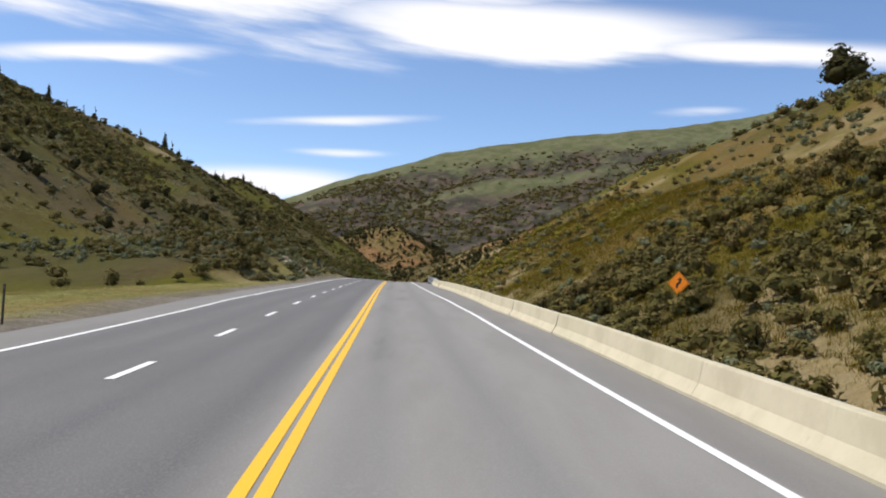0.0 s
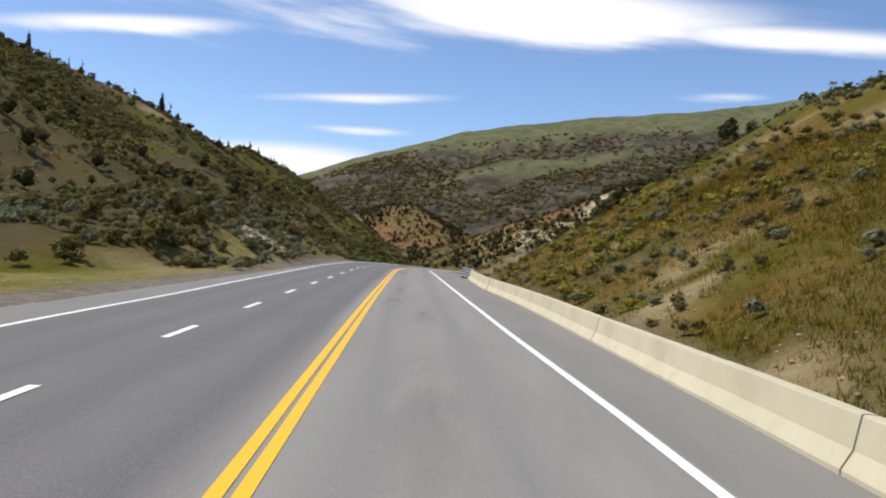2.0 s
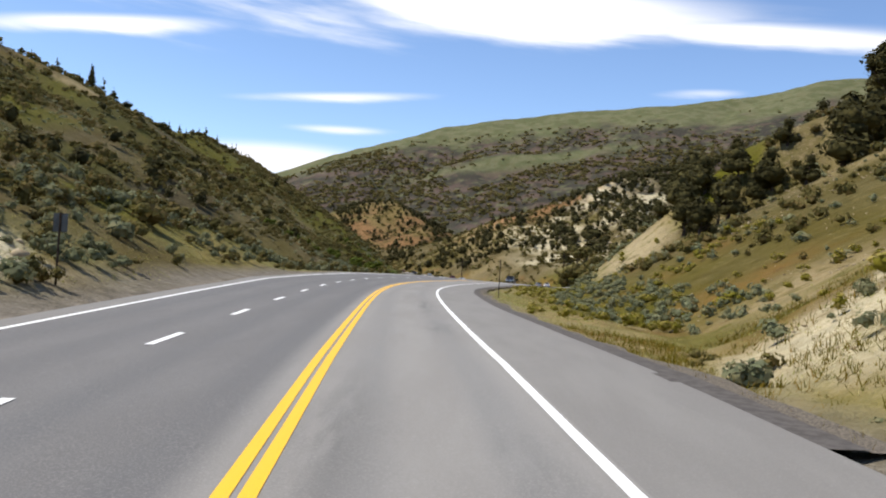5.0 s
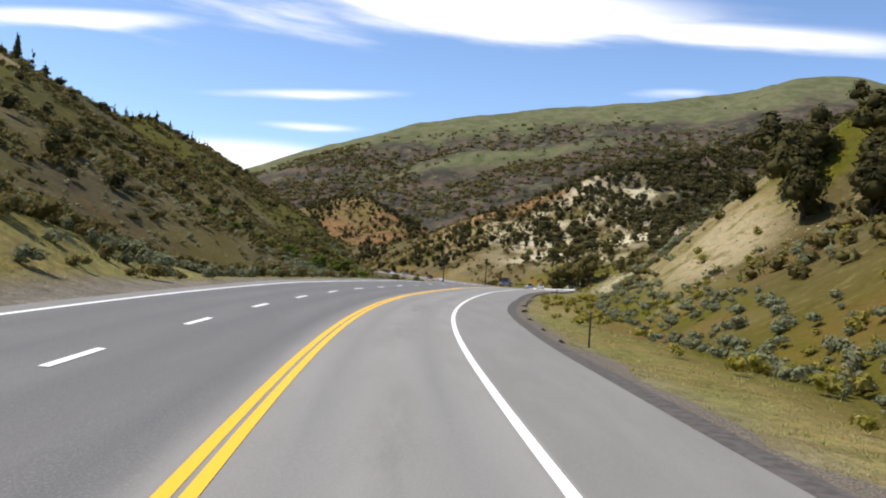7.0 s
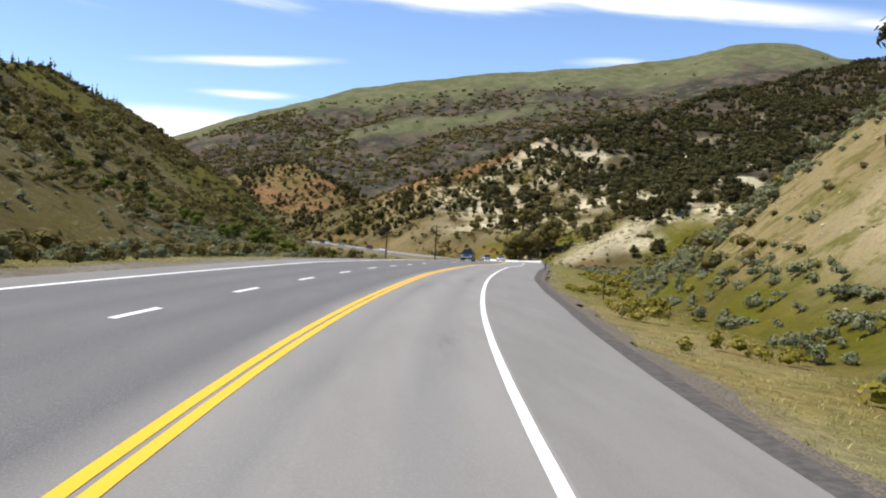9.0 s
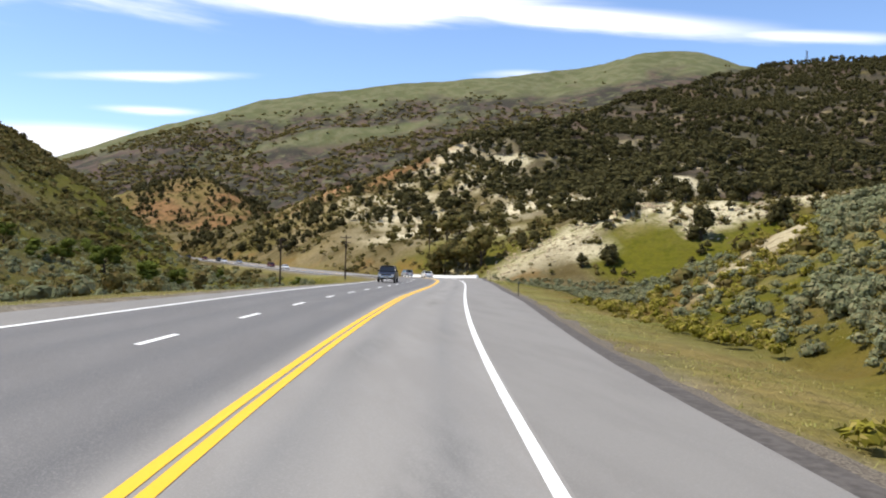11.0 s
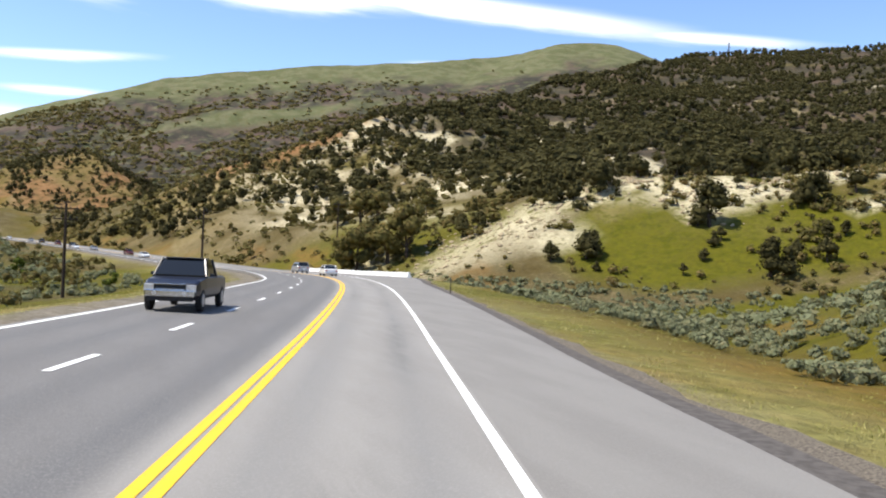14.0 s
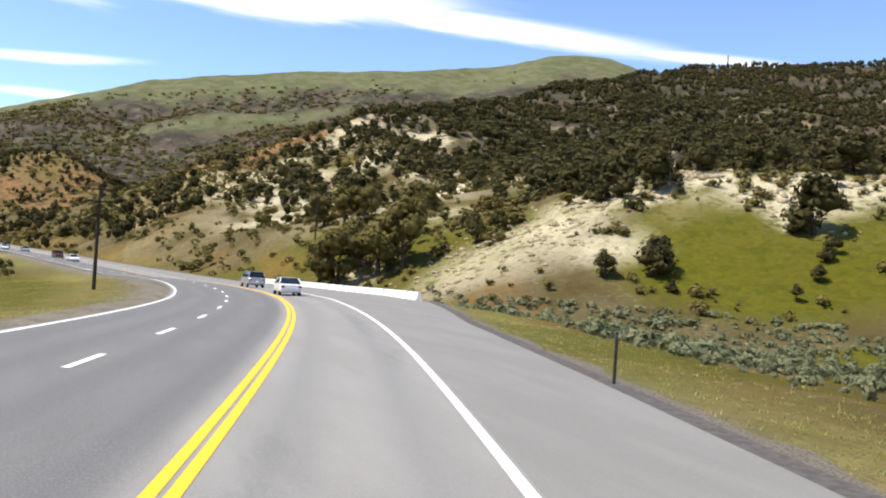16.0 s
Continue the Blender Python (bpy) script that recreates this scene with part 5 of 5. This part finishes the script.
def curve_sign():
    """A warning diamond on a post."""
    root = empty("warning_sign")
    part("post", tube_bm([(0, 0, -0.4), (0, 0, 2.35)], (0.03, 0.03), 8), M_DARKPOST, root)
    turn = Matrix.Rotation(radians(45), 4, "Y")
    panel = part("panel", box_bm((0.66, 0.012, 0.66), (0, -0.045, 2.0), 0.004, turn), M_ORANGE, root, "orange diamond panel")
    part("border", box_bm((0.60, 0.004, 0.60), (0, -0.0525, 2.0), 0.001, turn), M_BLACK, panel, "thin black border")
    part("field", box_bm((0.575, 0.004, 0.575), (0, -0.0555, 2.0), 0.001, turn), M_ORANGE, panel)
    arrow = bmesh.new()
    left = [(-0.10, -0.20), (-0.10, -0.05), (0.02, 0.05), (0.02, 0.12), (-0.045, 0.12), (0.065, 0.24), (0.175, 0.12), (0.11, 0.12), (0.11, 0.02), (-0.01, -0.09), (-0.01, -0.20)]
    front = [arrow.verts.new((x, -0.062, 2.0 + z)) for x, z in left]
    back = [arrow.verts.new((x, -0.058, 2.0 + z)) for x, z in left]
    arrow.faces.new(front)
    arrow.faces.new(back[::-1])
    for i in range(len(left)):
        j = (i + 1) % len(left)
        arrow.faces.new((front[i], back[i], back[j], front[j]))
    part("arrow", arrow, M_BLACK, panel, "black winding arrow")
    return tagged(root, "orange diamond warning sign with a black arrow", "road sign")


sign = curve_sign()
sign.matrix_world = pose(21.0, 12.6, min(ground_z(21.0, 12.6), 1.3), 0, 0, -40)


def sign_back():
    root = empty("road_sign")
    part("post", tube_bm([(0, 0, -0.3), (0, 0, 2.75)], (0.045, 0.04), 8), M_POLE, root)
    part("panel", box_bm((0.52, 0.015, 0.70), (0, 0.05, 2.36), 0.02), M_SIGNBACK, root, "dark back of the sign panel")
    return tagged(root, "road sign seen from its dark back", "road sign")


sign_back().matrix_world = on_ground(116.2, -11.2, 3)


def marker_post():
    root = empty("marker_post")
    part("post", box_bm((0.07, 0.045, 1.5), (0, 0, 0.55), 0.008), M_DARKPOST, root)
    part("reflector", box_bm((0.06, 0.008, 0.14), (0, -0.027, 1.18), 0.002), M_SIGNBACK, root, "small grey reflector")
    return tagged(root, "thin dark steel marker post on the verge", "marker post", "marker posts")


first = None
for x, y in ((9.72, 154.1), (18.2, 213.5), (27.9, 272.4), (41.0, 331.5), (-2.2, 5.6)):
    m = pose(x, y, ground_z(x, y), 0, 0, -10)
    if first is None:
        first = marker_post()
        first.matrix_world = m
    else:
        copy_thing(first, m)


def utility_pole(height, arms):
    root = empty("utility_pole")
    part("pole", tube_bm([(0, 0, -0.8), (0, 0, height * 0.5), (0, 0, height)], (0.19, 0.16, 0.12), 10), M_POLE, root)
    for i in range(arms):
        z = height - 0.5 - i * 1.1
        arm = part("crossarm", box_bm((2.4, 0.11, 0.13), (0, 0.14, z), 0.01), M_POLE, root)
        for x in (-1.05, -0.45, 0.45, 1.05):
            part("insulator", tube_bm([(x, 0.14, z + 0.06), (x, 0.14, z + 0.16), (x, 0.14, z + 0.26)], (0.02, 0.055, 0.035), 8), M_SIGNBACK, arm, "grey insulator")
        for q in (-1, 1):
            part("brace", tube_bm([(q * 0.7, 0.13, z - 0.05), (0, 0.17, z - 0.75)], (0.018, 0.018), 5), M_DARKPOST, root)
    return tagged(root, "tall dark wooden utility pole with crossarms", "utility pole", "utility poles")


pole = utility_pole(9.8, 2)
places = [(25.5, 400.2), (10.9, 369.3), (61.5, 493)]
for i, (x, y) in enumerate(places):
    m = pose(x, y, ground_z(x, y), 0, 0, 12 - 6 * i)
    if i == 0:
        pole.matrix_world = m
    else:
        copy_thing(pole, m)


def pylon():
    """A lattice mast far off on the ridge."""
    root = empty("power_pylon")
    h = 30.0
    foot, waist = 3.6, 1.0
    for sx in (-1, 1):
        for sy in (-1, 1):
            part("leg", tube_bm([(sx * foot, sy * foot, -1), (sx * waist, sy * waist, h * 0.6), (sx * 0.7, sy * 0.7, h)], (0.28, 0.22, 0.16), 5), M_DARKPOST, root)
    for k in range(5):
        z0, z1 = h * k / 5, h * (k + 1) / 5
        w0, w1 = np.interp(z0 / h, (0, 0.6, 1), (foot, waist, 0.7)), np.interp(z1 / h, (0, 0.6, 1), (foot, waist, 0.7))
        for q in (-1, 1):
            part("brace", tube_bm([(-w0 * q, -w0, z0), (w1 * q, -w1, z1)], (0.12, 0.12), 4), M_DARKPOST, root)
    for z, w in ((h * 0.62, 7.0), (h * 0.80, 6.0), (h * 0.97, 4.5)):
        part("crossarm", tube_bm([(-w, 0, z), (0, 0, z + 0.8), (w, 0, z)], (0.14, 0.3, 0.14), 5), M_DARKPOST, root)
    return tagged(root, "distant steel lattice power pylon on the ridge", "pylon", "power pylons")


mast = pylon()
mast.matrix_world = pose(812, 1400, ground_z(812, 1400), 0, 0, 30)
copy_thing(mast, pose(846, 1362, ground_z(846, 1362), 0, 0, 30))


# ---- vehicles ----
def loft(sections, closed_ends=True):
    """A skin through cross sections (y, half width, list of (share of half width, z))."""
    bm = bmesh.new()
    rows = []
    for y, w, prof in sections:
        rows.append([bm.verts.new((x * w, y, z)) for x, z in prof] + [bm.verts.new((-x * w, y, z)) for x, z in reversed(prof)])
    for a, b in zip(rows, rows[1:]):
        n = len(a)
        for j in range(n):
            bm.faces.new((a[j], b[j], b[(j + 1) % n], a[(j + 1) % n]))
    bm.faces.new(rows[0])
    bm.faces.new(rows[-1][::-1])
    bmesh.ops.recalc_face_normals(bm, faces=bm.faces)
    return bm


def body_profile(z0, z1):
    return [(0.86, z0), (0.98, z0 + 0.12), (1.0, (z0 + z1) / 2), (0.97, z1 - 0.05), (0.90, z1)]


def wheel(parent, x, y, r):
    side = 1 if x > 0 else -1
    tyre = part("wheel", tube_bm([(x - 0.11, y, r), (x - 0.09, y, r), (x + 0.09, y, r), (x + 0.11, y, r)], (r * 0.9, r, r, r * 0.9), 20), M_TYRE, parent, "black rubber tyre")
    part("rim", tube_bm([(x + side * 0.09, y, r), (x + side * 0.118, y, r)], (r * 0.62, r * 0.58), 14), M_STEEL, tyre, "grey wheel rim")


CARS = {"sedan": dict(l=4.7, w=1.78, belt=0.93, roof=1.42, cabin=(-1.75, -1.05, 0.55, 1.35), r=0.32, ground=0.24),
        "suv": dict(l=4.6, w=1.86, belt=1.08, roof=1.72, cabin=(-2.2, -1.85, 0.55, 1.25), r=0.36, ground=0.28),
        "pickup": dict(l=5.7, w=2.04, belt=1.26, roof=1.95, cabin=(-0.75, -0.6, 0.75, 1.35), r=0.42, ground=0.46)}


def vehicle(kind, name, paint, label, group=""):
    """A car with the nose towards +y."""
    q = CARS[kind]
    L, w, belt, roof, g = q["l"] / 2, q["w"] / 2, q["belt"], q["roof"], q["ground"]
    rear_base, rear_top, front_top, front_base = q["cabin"]
    root = empty(name)
    deck = belt - 0.04
    hood = belt - 0.10
    body = part("body", loft([(-L, w * 0.90, body_profile(g + 0.12, deck - 0.06)), (-L + 0.12, w * 0.97, body_profile(g + 0.02, deck)), (rear_base, w, body_profile(g, belt)), (0, w, body_profile(g, belt)),
                              (front_base, w, body_profile(g, belt - 0.01)), (L - 0.5, w * 0.97, body_profile(g, hood)), (L - 0.08, w * 0.90, body_profile(g + 0.04, hood - 0.14)), (L, w * 0.82, body_profile(g + 0.14, hood - 0.22))]), paint, root, smooth=False)

    def cab(inset, up, y0, y1, y2, y3):
        low = [(0.99, belt - 0.03), (0.97, belt + 0.01), (0.95, belt + 0.03), (0.93, belt + 0.04), (0.9, belt + 0.05)]
        high = [(0.93, belt), (0.87, belt + (roof - belt) * 0.5), (0.79, roof - 0.07), (0.74, roof - 0.015 + up), (0.60, roof + up)]
        return loft([(y0, (w - inset), low), (y1, (w - inset), high), ((y1 + y2) / 2, (w - inset), [(x, z + (0.015 if z > roof - 0.1 else 0)) for x, z in high]), (y2, (w - inset), high), (y3, (w - inset), low)])

    part("windows", cab(0.015, -0.035, rear_base + 0.02, rear_top, front_top, front_base - 0.02), M_GLASS, body, "dark tinted glass all round")
    part("roof", box_bm((w * 1.30, front_top - rear_top + 0.16, 0.05), (0, (front_top + rear_top) / 2, roof - 0.012), 0.02), paint, body)
    for x in (-1, 1):
        for (ya, za), (yb, zb) in (((rear_base + 0.05, belt), (rear_top, roof - 0.03)), ((front_top, roof - 0.03), (front_base - 0.04, belt))):
            part("pillar", tube_bm([(x * w * 0.94, ya, za), (x * w * 0.77, yb, zb) if zb > za else (x * w * 0.94, yb, zb)] if zb > za else [(x * w * 0.77, ya, za), (x * w * 0.94, yb, zb)], (0.05, 0.045), 6), paint, body)
        part("mirror", box_bm((0.17, 0.09, 0.12), (x * (w + 0.07), front_base - 0.45, belt + 0.07), 0.02), paint, body)
        part("tail_lamp", box_bm((0.26, 0.05, 0.16), (x * w * 0.74, -L + 0.01, deck - 0.20), 0.012), M_LAMP_RED, body, "red tail lamp")
        part("headlamp", box_bm((0.34, 0.08, 0.15) if kind != "pickup" else (0.34, 0.14, 0.27), (x * w * (0.68 if kind != "pickup" else 0.72), L - 0.06, hood - (0.24 if kind != "pickup" else 0.30)), 0.015), M_LAMP_CLEAR, body, "clear headlamp")
        for y in (-L + 0.95, L - 0.9):
            wheel(root, x * (w - 0.12), y, q["r"])
    part("rear_bumper", box_bm((w * 1.80, 0.16, 0.24), (0, -L - 0.01, g + 0.25), 0.03), paint if kind != "pickup" else M_CHROME, root)
    part("front_bumper", box_bm((w * 1.70, 0.16, 0.24), (0, L - 0.02, g + 0.22), 0.03), paint if kind != "pickup" else M_CHROME, root)
    part("number_plate", box_bm((0.31, 0.012, 0.15), (0, -L - 0.095, g + 0.28 if kind == "pickup" else g + 0.36), 0.002), M_BOARD, root, "blank pale number plate")
    part("grille", box_bm((w * 1.1, 0.05, 0.22 if kind != "pickup" else 0.36), (0, L - 0.015, hood - 0.34), 0.012), M_BLACK, body, "black front grille")
    part("sill_shadow_gap", box_bm((w * 1.6, L * 1.7, 0.10), (0, 0, g + 0.02), 0.0), M_BLACK, body)
    if kind == "pickup":
        bed = part("bed_wall", box_bm((w * 1.7, 2.0, 0.02), (0, -L + 1.12, belt - 0.02), 0), M_BLACK, body, "open load bed")
        part("tailgate", box_bm((w * 1.6, 0.05, 0.5), (0, -L - 0.01, belt - 0.32), 0.01), paint, body)
        part("grille_bar", box_bm((w * 1.0, 0.03, 0.04), (0, L + 0.02, hood - 0.34), 0.01), M_CHROME, body, "chrome grille bar")
        for z in (hood - 0.15, hood - 0.53):
            part("grille_frame", box_bm((w * 1.14, 0.05, 0.045), (0, L + 0.015, z), 0.012), M_CHROME, body, "chrome grille surround")
        part("air_dam", box_bm((w * 1.6, 0.12, 0.20), (0, L - 0.06, g + 0.04), 0.03), M_BLACK, root, "black air dam under the bumper")
        for x in (-1, 1):
            part("fog_lamp", tube_bm([(x * w * 0.52, L + 0.02, g + 0.22), (x * w * 0.52, L + 0.075, g + 0.22)], (0.07, 0.065), 12), M_LAMP_CLEAR, root, "round clear fog lamp")
    return tagged(root, label, "car" if kind != "pickup" else "pickup truck", group)


vehicle("sedan", "sedan", M_CARWHITE, "white sedan with dark rear window on the road").matrix_world = on_road(387.8, 1.25, 0.0, 2)
vehicle("suv", "suv", M_CARSILVER, "silver sport utility vehicle ahead of the sedan").matrix_world = on_road(413.0, 1.9, 0.0, 2)
vehicle("pickup", "pickup_truck", M_CARDARK, "dark blue pickup truck with chrome bumper in oncoming lane").matrix_world = on_road(309.0, -5.3, 0.0, 180)
proto = {"white": vehicle("sedan", "oncoming_car", M_CARWHITE, "white car far off on the valley road", "oncoming cars"),
         "dark": vehicle("suv", "oncoming_car", M_CARDARK, "dark car far off on the valley road", "oncoming cars"),
         "red": vehicle("suv", "oncoming_car", M_CARRED, "dark red car far off on the valley road", "oncoming cars"),
         "silver": vehicle("sedan", "oncoming_car", M_CARSILVER, "silver car far off on the valley road", "oncoming cars")}
used = set()
for s, lat, kind in ((514, -1.8, "white"), (531, -1.8, "red"), (577, -1.8, "silver"), (588, -5.4, "white"), (612, -1.8, "dark"), (640, -1.8, "red"), (676, -1.8, "dark"), (702, -1.8, "silver"), (770, -1.8, "white"), (820, -1.8, "dark")):
    m = on_road(s, lat, 0.0, 180)
    if kind in used:
        copy_thing(proto[kind], m)
    else:
        proto[kind].matrix_world = m
        used.add(kind)
